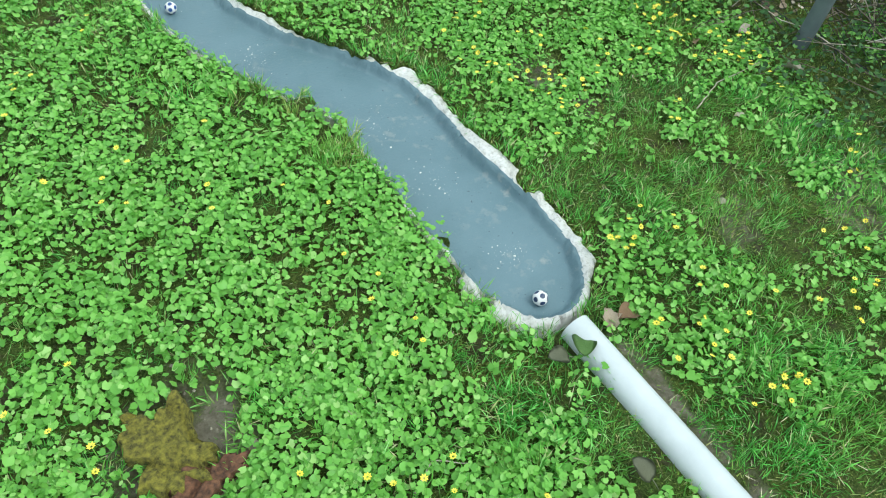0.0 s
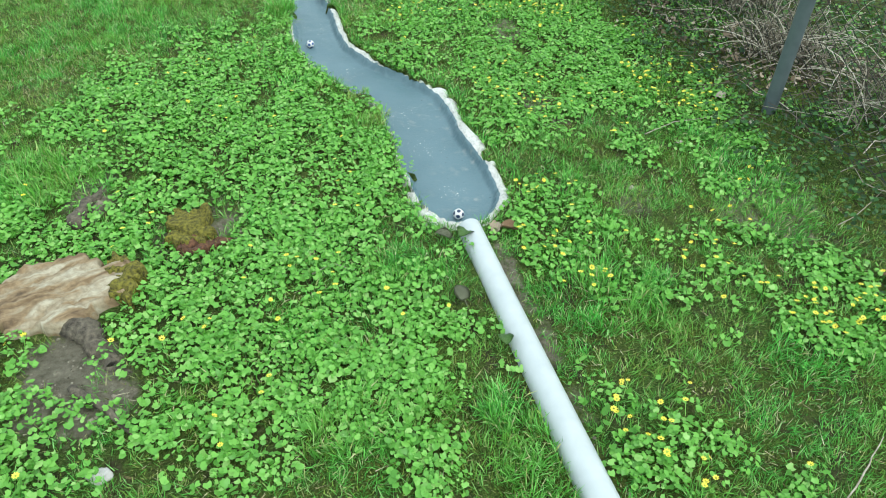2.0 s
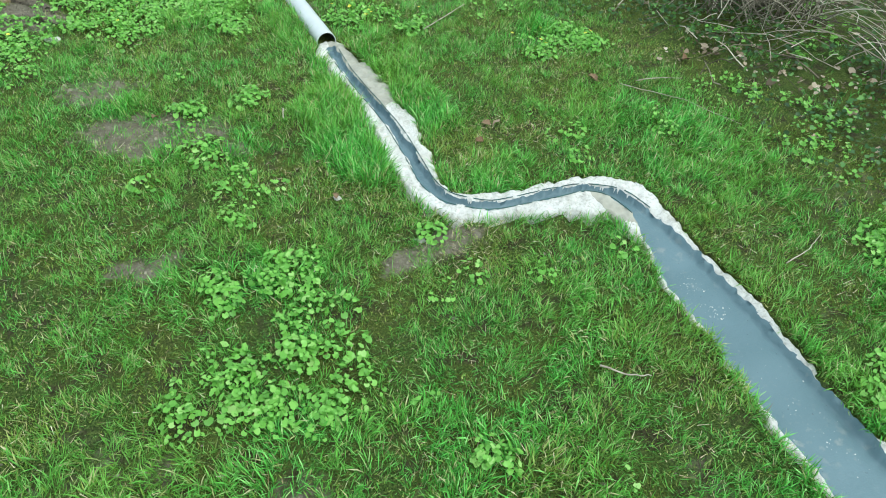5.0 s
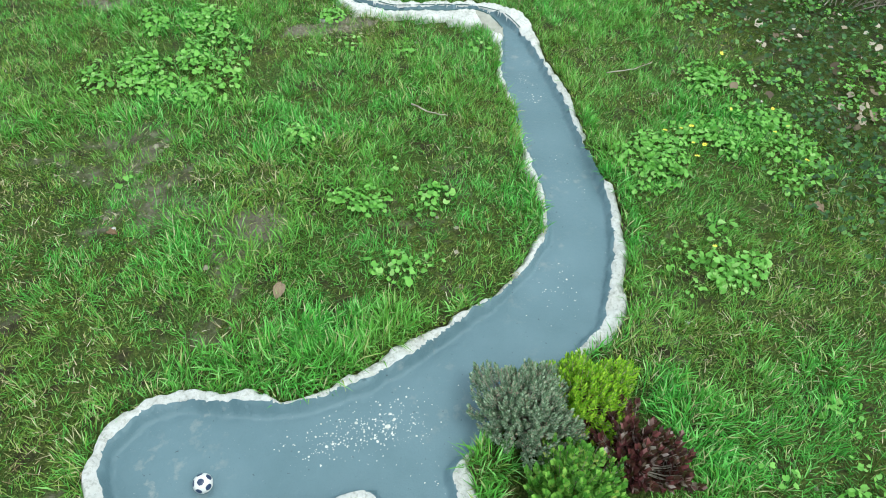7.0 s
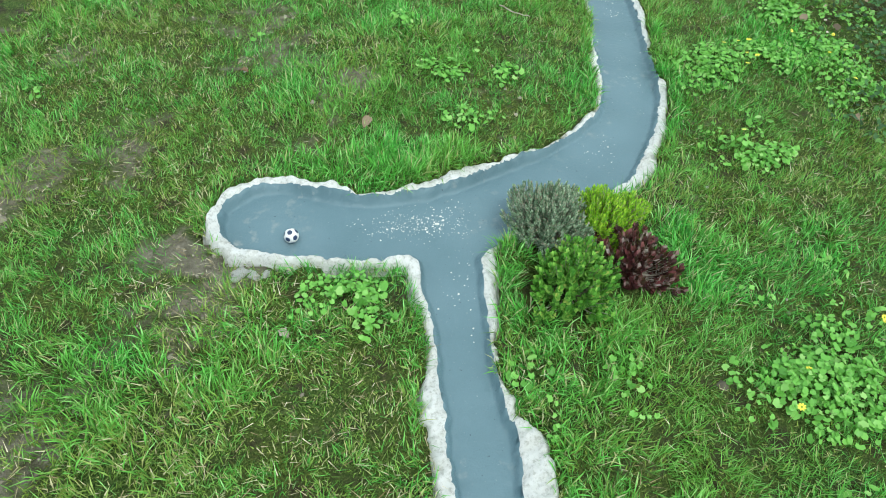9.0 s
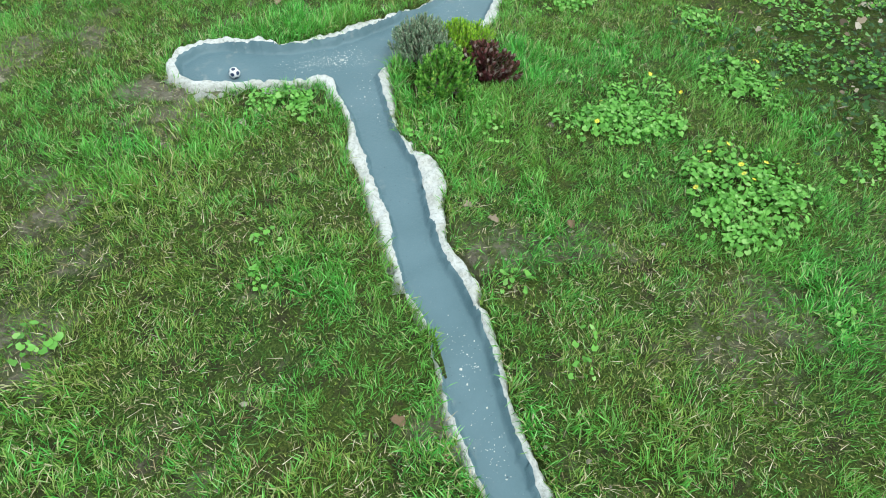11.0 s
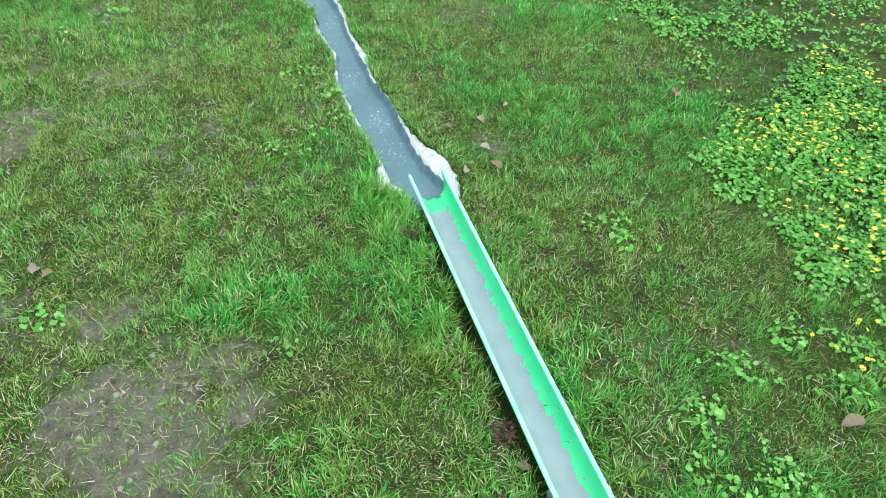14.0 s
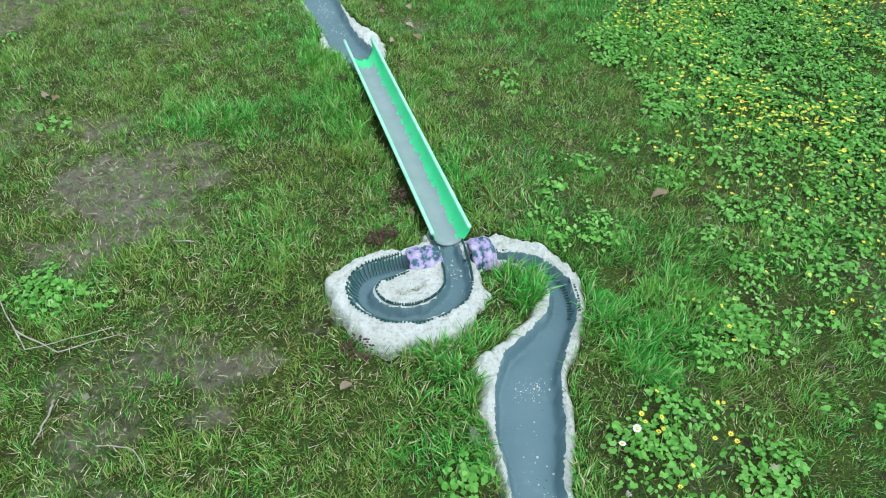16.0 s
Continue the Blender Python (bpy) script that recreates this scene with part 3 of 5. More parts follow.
def build_ribs():
    """Ribs and cut teeth of the corrugated hose along the walls of the loop and of the outlet."""
    rib, tooth = bmesh.new(), bmesh.new()
    tube(rib, [(0, -0.002, 0.0), (0.001, 0.005, -0.013), (0.002, 0.014, -0.026), (0.004, 0.030, -0.036)], [0.0024, 0.0022, 0.0019, 0.0012], 5)
    bmesh.ops.create_cube(tooth, size=1.0)
    for v in tooth.verts:
        small = 0.65 if v.co.z > 0 else 1.0
        v.co = Vector((v.co.x * 0.0062 * small, v.co.y * 0.0075 * small, v.co.z * 0.010))
    bmesh.ops.bevel(tooth, geom=tooth.edges[:], offset=0.0009, segments=1, affect="EDGES")
    shapes = {"rib": rib, "tooth": tooth}
    for line, section, rows in (
            (LINES[7], 7, (("rib", 1, 0.50, 0.93, 0.010, 0.007), ("tooth", 1, 0.10, 0.93, 0.0095, 0.001), ("tooth", -1, 0.10, 0.90, 0.0095, 0.001))),
            (LINES[8], 8, (("rib", 1, 0.05, 0.26, 0.010, 0.003), ("tooth", 1, 0.03, 0.25, 0.0095, 0.001)))):
        hose = tagged(new("ribbed_hose"), "dark green ribbed hose lining the concrete track", "hose", "hose linings")
        n = len(line)
        tang = np.gradient(line[:, :2], axis=0)
        way = np.concatenate([[0], np.cumsum(np.hypot(*np.diff(line[:, :2], axis=0).T))])
        for name, side, lo, hi, step, inset in rows:
            for at in np.arange(way[int(lo * n)], way[int(hi * n)], step):
                i = int(np.searchsorted(way, at))
                t = Vector((*tang[i], 0)).normalized()
                out = Vector((-t.y, t.x, 0)) * side
                k = (at - way[i - 1]) / (way[i] - way[i - 1])
                mid = line[i - 1] + (line[i] - line[i - 1]) * k
                p = Vector((*mid[:2], 0)) + out * (mid[2] - inset)
                up = COURSE[section][2] + (0.003 if section == 7 else -0.005) - (0.002 if name == "tooth" else 0)
                m = Matrix.Translation((p.x, p.y, up)) @ Matrix.Rotation(math.atan2(t.y, t.x) + (math.pi if side > 0 else 0), 4, "Z")
                if isinstance(shapes[name], bmesh.types.BMesh):
                    ob = part(name, shapes[name], LINER, hose)
                    shapes[name] = ob.data
                else:
                    ob = new(name, shapes[name])
                    ob.parent = hose
                ob.matrix_world = m


def build_liners():
    """The edges of the green hose that show between mortar and paint."""
    for line, section, lo, hi, label in ((LINES[2], 2, 0.02, 0.97, "dark green hose edge in the narrow channel"), (LINES[7], 7, 0.12, 0.93, "dark green hose edge in the loop")):
        hose = tagged(new("hose_edging"), label, "hose", "hose linings")
        n = len(line)
        tang = np.gradient(line[:, :2], axis=0)
        for side in (-1, 1):
            bm = bmesh.new()
            pts = []
            for i in range(int(lo * n), int(hi * n)):
                t = tang[i] / np.hypot(*tang[i])
                off = side * (line[i, 2] - 0.0035)
                x, y = line[i, 0] - t[1] * off, line[i, 1] + t[0] * off
                pts.append((x, y))
            d, rim, _, share = course_at([p[0] for p in pts], [p[1] for p in pts], True)
            z = course_height(np.array([p[0] for p in pts]), np.array([p[1] for p in pts]), d, rim, share)
            z = np.convolve(np.pad(z, 4, mode="edge"), np.ones(9) / 9, "valid")
            tube(bm, [(p[0], p[1], float(q) + 0.0022) for p, q in zip(pts, z)], [0.0019] * len(pts), 6)
            part("hose_edge", bm, LINER, hose)


def build_ball(label, spots, at):
    """A golf-ball sized ball; spots is the colour of its patches, or None."""
    white = mat_plain("ball_white", (0.66, 0.66, 0.64), (0.74, 0.74, 0.72), 30, 0.3)
    mats = [white]
    bm = bmesh.new()
    r = 0.0214
    bmesh.ops.create_icosphere(bm, subdivisions=5 if spots else 4, radius=r)
    turn = Euler((0.5, 0.9, 0.3)).to_matrix()
    if spots:
        mats.append(mat_plain("ball_patch", spots, tuple(c * 1.5 for c in spots), 30, 0.3))
        g = (1 + 5 ** 0.5) / 2
        tips = [turn @ Vector(v).normalized() for a in (-1, 1) for b in (-g, g) for v in ((0, a, b), (a, b, 0), (b, 0, a))]
        for f in bm.faces:
            c = f.calc_center_median().normalized()
            if max(c.dot(t) for t in tips) > math.cos(radians(20)):
                f.material_index = 1
        for v in bm.verts:
            c = v.co.normalized()
            near = max(c.dot(t) for t in tips)
            if abs(math.degrees(math.acos(min(1, near))) - 20.5) < 2:
                v.co *= 0.985
    for f in bm.faces:
        f.smooth = True
    me = bpy.data.meshes.new("ball")
    bm.to_mesh(me)
    bm.free()
    for m in mats:
        me.materials.append(m)
    ob = tagged(new("ball", me), label, "ball", "balls on the run")
    ob.location = (*at, rest_height(*at) + r - 0.0005)


build_pipe()
build_gutter()
build_cover(0.638, 0.742, -8.535, "lilac and teal painted concrete tunnel cover beside the gutter's end")
build_cover(0.842, 0.918, -8.545, "lilac and teal painted concrete tunnel cover on the outlet side")
build_ribs()
build_liners()
build_ball("white ball with dark blue football patches resting in the basin", (0.02, 0.035, 0.08), (0.912, 0.628))
build_ball("white ball with dark blue football patches resting in the rounded pocket", (0.02, 0.035, 0.08), (0.225, -4.185))
build_ball("blue and white patched ball by the basin's edge", (0.02, 0.06, 0.20), (0.555, 2.33))


# ---- stumps, roots, twigs, dead leaves, fence ----
def mat_wood():
    mat, n, l, bsdf = material("sawn_stump_wood", 0.8)
    tc, mp = n.new("ShaderNodeTexCoord"), n.new("ShaderNodeMapping")
    mp.inputs["Rotation"].default_value, mp.inputs["Scale"].default_value = (0, 0, 0.35), (0.45, 1.5, 1)
    l.new(tc.outputs["Object"], mp.inputs["Vector"])
    f = n.new("ShaderNodeTexNoise")
    f.inputs["Scale"].default_value, f.inputs["Detail"].default_value, f.inputs["Distortion"].default_value = 15, 9, 0.8
    l.new(mp.outputs["Vector"], f.inputs["Vector"])
    col = ramp(n, l, f.outputs["Fac"], [(0.28, (0.06, 0.045, 0.028)), (0.38, (0.17, 0.115, 0.06)), (0.48, (0.29, 0.21, 0.115)), (0.56, (0.33, 0.275, 0.18)), (0.66, (0.46, 0.42, 0.31))])
    l.new(mix(n, l, 0.4, col, ramp(n, l, noise_node(n, l, 70, 4), [(0.35, (0.35, 0.3, 0.25)), (0.6, (1, 1, 1))]), "MULTIPLY"), bsdf.inputs["Base Color"])
    bump(n, l, bsdf, f.outputs["Fac"], 0.8, 0.012)
    return mat


WOOD = mat_wood()
BARK = mat_plain("dark_root_bark", (0.040, 0.033, 0.024), (0.19, 0.165, 0.12), 60, 0.9, 70, 0.02)
MOSSY = mat_plain("moss_on_wood", (0.028, 0.026, 0.008), (0.27, 0.25, 0.035), 85, 0.95, 170, 0.02)
ROT = mat_plain("red_rotten_wood", (0.035, 0.018, 0.012), (0.19, 0.09, 0.045), 75, 0.9, 90, 0.012)


def disc(radius, high, seed, stretch=(1, 1), rag=0.25, rough=1.0):
    """A low, uneven, gnarled slab on the ground."""
    bm = bmesh.new()
    n, rings = 84, []
    for r, z in ((1.08, -0.04), (1.03, 0.35 * high), (0.99, 0.8 * high), (0.95, high), *((0.90 - 0.06 * i, high) for i in range(15))):
        ring = []
        for k in range(n):
            a = 2 * math.pi * k / n
            w = 1 + rag * noise.noise((1.3 * math.cos(a) + seed, 1.3 * math.sin(a), seed)) + 0.5 * rag * noise.noise((4 * math.cos(a), 4 * math.sin(a), seed)) + 0.15 * rag * noise.noise((11 * math.cos(a), 11 * math.sin(a), seed))
            p = (radius * r * w * math.cos(a) * stretch[0], radius * r * w * math.sin(a) * stretch[1])
            crack = abs(noise.noise((7 * p[0] + seed, 13 * p[1], 2.0)))
            lift = 0.016 * noise.noise((9 * p[0] + seed, 9 * p[1], 1.0)) + 0.007 * noise.noise((34 * p[0], 34 * p[1], seed)) - 0.014 * max(0, 0.12 - crack) / 0.12 + 0.003 * noise.noise((90 * p[0], 90 * p[1], seed))
            ring.append(bm.verts.new((*p, z + rough * lift * (z > 0))))
        rings.append(ring)
    for p, q in zip(rings, rings[1:]):
        for k in range(n):
            bm.faces.new((p[k], p[(k + 1) % n], q[(k + 1) % n], q[k]))
    bm.faces.new(rings[-1])
    return bm


def root(points, radius, mat, name="root", label="", parent=None, seed=1):
    bm = bmesh.new()
    pts, radii = [], []
    rnd = random.Random(seed)
    for (a, b) in zip(points, points[1:]):
        for i in range(6):
            t = i / 6
            pts.append(Vector(a).lerp(Vector(b), t) + Vector((rnd.uniform(-1, 1), rnd.uniform(-1, 1), rnd.uniform(-0.5, 0.5))) * max(radius * 0.25, 0.0022))
    pts.append(Vector(points[-1]))
    for i in range(len(pts)):
        radii.append(radius * (1.0 - 0.55 * i / len(pts)) * rnd.uniform(0.85, 1.15))
    tube(bm, pts, radii, 9)
    return part(name, bm, mat, parent, label)


def build_stumps():
    big = thing("tree_stump", "large pale brown sawn tree stump level with the lawn", "stump", Matrix.Translation((-0.47, 0.455, 0.0)) @ Matrix.Rotation(0.35, 4, "Z"))
    part("cut_face", disc(0.220, 0.045, 2.3, (1.02, 0.66), 0.55), WOOD, big)
    ob = part("mossy_edge", disc(0.070, 0.040, 5.1, (0.8, 1.2), 0.9, 1.3), MOSSY, big, "yellow-green moss on the edge")
    ob.location = (0.20, -0.04, 0.008)
    root([(0.02, -0.13, 0.0), (0.06, -0.24, 0.0), (0.07, -0.36, -0.012), (0.12, -0.46, -0.03)], 0.045, BARK, "root", "dark bare root", big, 3)
    small = thing("mossy_stump", "small low stump covered in yellow-green moss", "stump", Matrix.Translation((-0.055, 0.725, 0.0)))
    part("moss_cap", disc(0.105, 0.035, 7.7, (0.95, 1.05), 0.8, 1.3), MOSSY, small)
    ob = part("rotten_edge", disc(0.050, 0.026, 9.2, (1.4, 0.7), 1.0, 1.2), ROT, small, "rotten red-brown wood")
    ob.location = (0.055, -0.10, -0.004)
    for label, pts, rad, sd in (("grey-brown root showing through the leaves", [(-0.47, 0.84, 0.0), (-0.43, 0.97, 0.012), (-0.38, 1.12, -0.01)], 0.032, 5),
                                ("thin dark root lying in the grass", [(-0.37, 0.06, 0.015), (-0.28, -0.03, 0.022), (-0.17, -0.17, 0.012)], 0.014, 6)):
        ob = root(pts, rad, BARK, "tree_root", "", None, sd)
        tagged(ob, label, "root")


TWIG = mat_plain("dry_twig", (0.22, 0.19, 0.14), (0.50, 0.46, 0.37), 40, 0.85, 150, 0.001)
TWIGS = [
    [(1.85, 0.93), (2.02, 0.99), (2.31, 0.99)], [(0.33, 0.36), (0.40, 0.40), (0.47, 0.35)], [(1.38, -0.83), (1.55, -0.74), (1.70, -0.65)], [(1.97, -1.65), (2.16, -1.86), (2.25, -2.12)], [(2.06, -1.65), (2.17, -1.66), (2.28, -1.71)],
    [(1.77, -2.82), (1.90, -2.80), (2.00, -2.76)], [(0.97, -2.90), (1.02, -2.96), (1.08, -2.99)], [(-0.56, -8.30), (-0.44, -8.59), (-0.22, -8.57)], [(-0.47, -8.52), (-0.36, -8.62), (-0.20, -8.60)],
    [(-0.26, -8.94), (-0.18, -8.97), (-0.14, -9.06)], [(-0.05, -8.26), (-0.01, -8.27), (0.03, -8.29)], [(0.30, 0.60), (0.32, 0.57), (0.31, 0.53)], [(0.54, -1.26), (0.53, -1.29), (0.52, -1.33)], [(-0.36, 0.62), (-0.39, 0.55), (-0.42, 0.47)], [(-0.36, -8.78), (-0.37, -8.83), (-0.40, -8.9)]]


def build_twigs():
    for i, pts in enumerate(TWIGS):
        rnd = random.Random(40 + i)
        rad = rnd.uniform(0.0019, 0.0034)
        ob = root([(x, y, max(ground_height(x, y), 0.0) + 0.022 + rad) for x, y in pts], rad, TWIG, "twig", "", None, 60 + i)
        tagged(ob, "thin dry pale brown twig lying on the lawn", "twig", "twigs on the lawn")


def mat_dead():
    mat, n, l, bsdf = material("dead_leaf", 0.8)
    info = n.new("ShaderNodeObjectInfo")
    tone = ramp(n, l, info.outputs["Random"], [(0.0, (0.20, 0.12, 0.06)), (0.35, (0.32, 0.23, 0.14)), (0.7, (0.44, 0.37, 0.27)), (1.0, (0.58, 0.53, 0.44))])
    vein = ramp(n, l, noise_node(n, l, 60, 5), [(0.35, (0.5, 0.45, 0.4)), (0.65, (1, 1, 1))])
    l.new(mix(n, l, 0.8, tone, vein, "MULTIPLY"), bsdf.inputs["Base Color"])
    bump(n, l, bsdf, noise_node(n, l, 120, 4), 0.6, 0.003)
    return mat


DEAD = mat_dead()


def leaf_mesh(seed, lobes):
    """A curled dry leaf about 1 long, with a midrib fold."""
    rnd = random.Random(seed)
    bm = bmesh.new()
    cols, rows_n, grid = 7, 9, []
    curl, twist = rnd.uniform(0.8, 1.7), rnd.uniform(-0.8, 0.8)
    for j in range(rows_n):
        v = j / (rows_n - 1)
        half = 0.34 * math.sin(math.pi * min(1, 0.04 + 0.96 * v)) ** 0.7 * (1 + 0.28 * math.sin(lobes * math.pi * v) * (lobes > 0)) + 0.006
        line = []
        for i in range(cols):
            u = 2 * i / (cols - 1) - 1
            z = 0.22 * curl * u * u * half / 0.34 + 0.16 * math.sin(2.2 * v + twist * 3 * u) + 0.05 * rnd.uniform(-1, 1)
            line.append(bm.verts.new((u * half, v - 0.5, z)))
        grid.append(line)
    for p, q in zip(grid, grid[1:]):
        for a, b, c, d in zip(p, p[1:], q[1:], q):
            bm.faces.new((a, b, c, d))
    low = min(v.co.z for v in bm.verts)
    for v in bm.verts:
        v.co.z -= low
    tube(bm, [(0, -0.48, 0.05), (0.01, -0.62, 0.06), (0.03, -0.75, 0.04)], [0.012, 0.010, 0.008], 4)
    for f in bm.faces:
        f.smooth = True
    me = bpy.data.meshes.new("dead_leaf")
    bm.to_mesh(me)
    bm.free()
    me.materials.append(DEAD)
    return me


# x, y, length
LITTER_A = [
    (1.00, 0.47, 0.10), (1.05, 0.445, 0.13), (2.34, 0.90, 0.13), (2.37, 1.16, 0.09), (2.33, 1.24, 0.07), (1.96, 0.83, 0.06), (2.16, 1.21, 0.06), (2.22, -0.12, 0.11), (1.90, -0.52, 0.06), (1.13, -1.42, 0.06), (1.27, -1.68, 0.06),
    (1.31, -1.70, 0.07), (1.89, -1.55, 0.08), (2.43, -1.56, 0.09), (1.19, -1.77, 0.06), (0.05, -1.12, 0.06), (0.55, -1.87, 0.045), (2.58, -1.51, 0.08), (0.43, -3.69, 0.075), (-0.01, -3.39, 0.05), (2.45, -2.32, 0.07)]
LITTER_B = [
    (2.15, -3.66, 0.08), (0.24, -4.54, 0.05), (0.89, -5.09, 0.055), (0.95, -5.16, 0.06), (1.18, -5.22, 0.05), (2.45, -4.24, 0.06), (1.16, -6.77, 0.07), (1.10, -6.98, 0.075), (1.10, -7.10, 0.08), (0.98, -7.10, 0.065), (2.10, -6.79, 0.07),
    (0.56, -7.10, 0.05), (1.01, -6.79, 0.05), (0.53, -5.77, 0.06), (-0.48, -7.27, 0.09), (-0.44, -7.30, 0.06), (1.63, -8.43, 0.10), (2.11, -6.75, 0.06), (3.41, -6.85, 0.12), (0.35, -8.94, 0.06), (0.715, -8.30, 0.06), (1.32, -9.47, 0.05), (1.31, -6.68, 0.05), (1.90, -1.56, 0.07)]


def build_dead_leaves():
    kinds = [leaf_mesh(3, 0), leaf_mesh(8, 0), leaf_mesh(12, 5), leaf_mesh(21, 3)]
    rnd = random.Random(5)
    for x, y, size in LITTER_A + LITTER_B:
        ob = tagged(new("dead_leaf", rnd.choice(kinds)), "curled dry brown leaf lying on the grass", "leaf", "dead leaves on the lawn")
        ob.matrix_world = Matrix.Translation((x, y, ground_height(x, y) + 0.012)) @ Euler((rnd.uniform(-0.3, 0.3), rnd.uniform(-0.3, 0.3), rnd.uniform(0, 6.3))).to_matrix().to_4x4() @ Matrix.Scale(size * 0.62, 4)


POST = mat_plain("grey_green_post_paint", (0.085, 0.115, 0.12), (0.13, 0.165, 0.17), 12, 0.6, 60, 0.002)
WIRE = mat_plain("green_coated_wire", (0.01, 0.018, 0.016), (0.025, 0.035, 0.03), 30, 0.5)


def build_fence():
    fence = thing("fence", "chain-link fence with dark wire and a grey post", "fence", Matrix.Translation((2.53, 1.0, 0)))
    bm = bmesh.new()
    pts = [(0, 0, z) for z in (-0.25, 0.0, 0.6, 1.2, 1.5, 1.52, 1.525)]
    tube(bm, pts, [0.031, 0.031, 0.031, 0.031, 0.031, 0.026, 0.01], 18)
    part("post", bm, POST, fence, "dark grey round post")
    bm = bmesh.new()
    cell, high, y0, n = 0.055, 1.35, -0.75, 82
    steps = int(high / cell * 2)
    for i in range(n):
        pts = []
        for k in range(steps):
            pts.append((0.045 + 0.0025 * (1 if k % 2 else -1) + 0.012 * math.sin(0.6 * i), y0 + i * cell * 0.98 + (cell / 2 if k % 2 else -cell / 2) * 0.98, 0.03 + k * cell / 2 + 0.006 * math.sin(i)))
        tube(bm, pts, [0.0021] * steps, 4, False)
    part("chain_link", bm, WIRE, fence, "dark green chain-link wire mesh")
    for z in (0.05, 0.7, 1.33):
        bm = bmesh.new()
        tube(bm, [(0.045, y0, z), (0.045, y0 + n * cell * 0.5, z - 0.01), (0.045, y0 + n * cell, z)], [0.002] * 3, 5)
        part("line_wire", bm, WIRE, fence)


def build_brush():
    """Heaps of dead stems beyond the fence."""
    rnd = random.Random(77)
    brush = mat_foliage("grey_dead_stems", [(0.0, (0.06, 0.052, 0.04)), (0.4, (0.19, 0.17, 0.125)), (0.7, (0.40, 0.365, 0.285)), (1.0, (0.66, 0.62, 0.52))], None, 0.0, 0.9)
    for x, y, count, spread, high, label in (
            (3.10, 2.15, 230, 0.40, 0.85, "fountain of grey dead stems beyond the fence"), (2.9, 3.3, 260, 0.5, 0.6, "heap of dead grey stems and leaf litter"), (3.0, 0.75, 200, 0.55, 0.40, "tangle of dead grey twigs by the fence"), (2.95, 1.45, 260, 0.40, 0.32, "low tangle of pale dead twigs behind the chain-link"), (2.85, 2.55, 280, 0.38, 0.34, "pale dead twigs heaped along the fence"),
            (3.0, -0.35, 420, 0.6, 0.45, "pile of dead brush beside the lawn"), (3.1, -1.3, 380, 0.6, 0.55, "pile of dry brush with bramble stems"), (3.25, -2.3, 200, 0.5, 0.5, "low pile of dry brush beside the lawn"), (3.4, -3.3, 90, 0.45, 0.4, "low dead brush under the hedge")):
        bm = bmesh.new()
        for i in range(count):
            a = rnd.uniform(0, 2 * math.pi)
            r0 = spread * rnd.random() * 0.6
            lean = rnd.uniform(0.15, 0.85) ** (1.4 if high > 0.7 else 0.8)
            d = Vector((math.cos(a), math.sin(a), 0))
            p = Vector((r0 * math.cos(a * 3 + i), r0 * math.sin(a * 3 + i), 0.0))
            long = rnd.uniform(0.5, 1.1) * high * 1.3
            pts = []
            bend = Vector((rnd.uniform(-1, 1), rnd.uniform(-1, 1), 0)) * 0.15
            for k in range(6):
                t = k / 5
                pts.append(p + d * lean * long * t + bend * t * t * 2 * long + Vector((0, 0, max(0.01, (1.25 - lean) * long * (t - 0.55 * t * t) * 1.5 + 0.03))))
            rad = rnd.uniform(0.0012, 0.0042)
            tube(bm, pts, [rad * (1 - 0.7 * k / 5) for k in range(6)], 4, False)
        heap = tagged(part("dead_brush", bm, brush), label, "brush", kind="stuff")
        heap.location = (x, y, float(ground_height(x, y)))


build_stumps()
build_twigs()
build_dead_leaves()
build_fence()
build_brush()


# ---- mortar lumps, stones, broad leaves, small red plants ----
def lump(name, at, size, mat, label, category, seed, group=""):
    bm = bmesh.new()
    bmesh.ops.create_icosphere(bm, subdivisions=3, radius=0.5)
    for v in bm.verts:
        k = 1 + 0.65 * noise.noise(v.co * 2.4 + Vector((seed, 0, 0))) + 0.30 * noise.noise(v.co * 6 + Vector((0, seed, 0)))
        v.co = Vector((v.co.x * k, v.co.y * k, max(v.co.z * k * 0.7, -0.2)))
    ob = tagged(part(name, bm, mat), label, category, group)
    ob.matrix_world = Matrix.Translation((*at, rest_height(*at) + 0.02 * size)) @ Matrix.Rotation(seed * 1.7, 4, "Z") @ Matrix.Diagonal((size, size * 0.72, size * 0.62, 1))


for i, (x, y, size) in enumerate(((0.47, 3.21, 0.17), (0.76, 2.96, 0.15), (0.73, 3.25, 0.09), (0.30, 3.40, 0.07), (0.10, -4.33, 0.05), (0.14, -4.335, 0.04), (0.17, -4.33, 0.028), (0.74, -2.19, 0.035), (0.63, -9.17, 0.05))):
    lump("mortar_lump", (x, y), size, RIM, "rough white painted mortar lump beside the channel", "mortar lump", i + 2, "mortar lumps at the rims")
STONE = mat_plain("pale_stone", (0.42, 0.41, 0.38), (0.62, 0.61, 0.58), 60, 0.85, 120, 0.002)
for i, (x, y, size) in enumerate(((0.555, -1.87, 0.028), (-0.01, -3.36, 0.026), (-0.27, -0.24, 0.06), (0.93, -9.42, 0.018), (1.50, -4.0, 0.016))):
    lump("stone", (x, y), size, STONE, "small pale stone lying in the grass", "stone", i + 31, "stones on the lawn")

BROAD = mat_plain("broad_leaf_green", (0.10, 0.22, 0.05), (0.19, 0.34, 0.09), 30, 0.45, 60, 0.002)
OLD = mat_plain("faded_leaf", (0.15, 0.17, 0.10), (0.24, 0.25, 0.16), 30, 0.6, 60, 0.002)


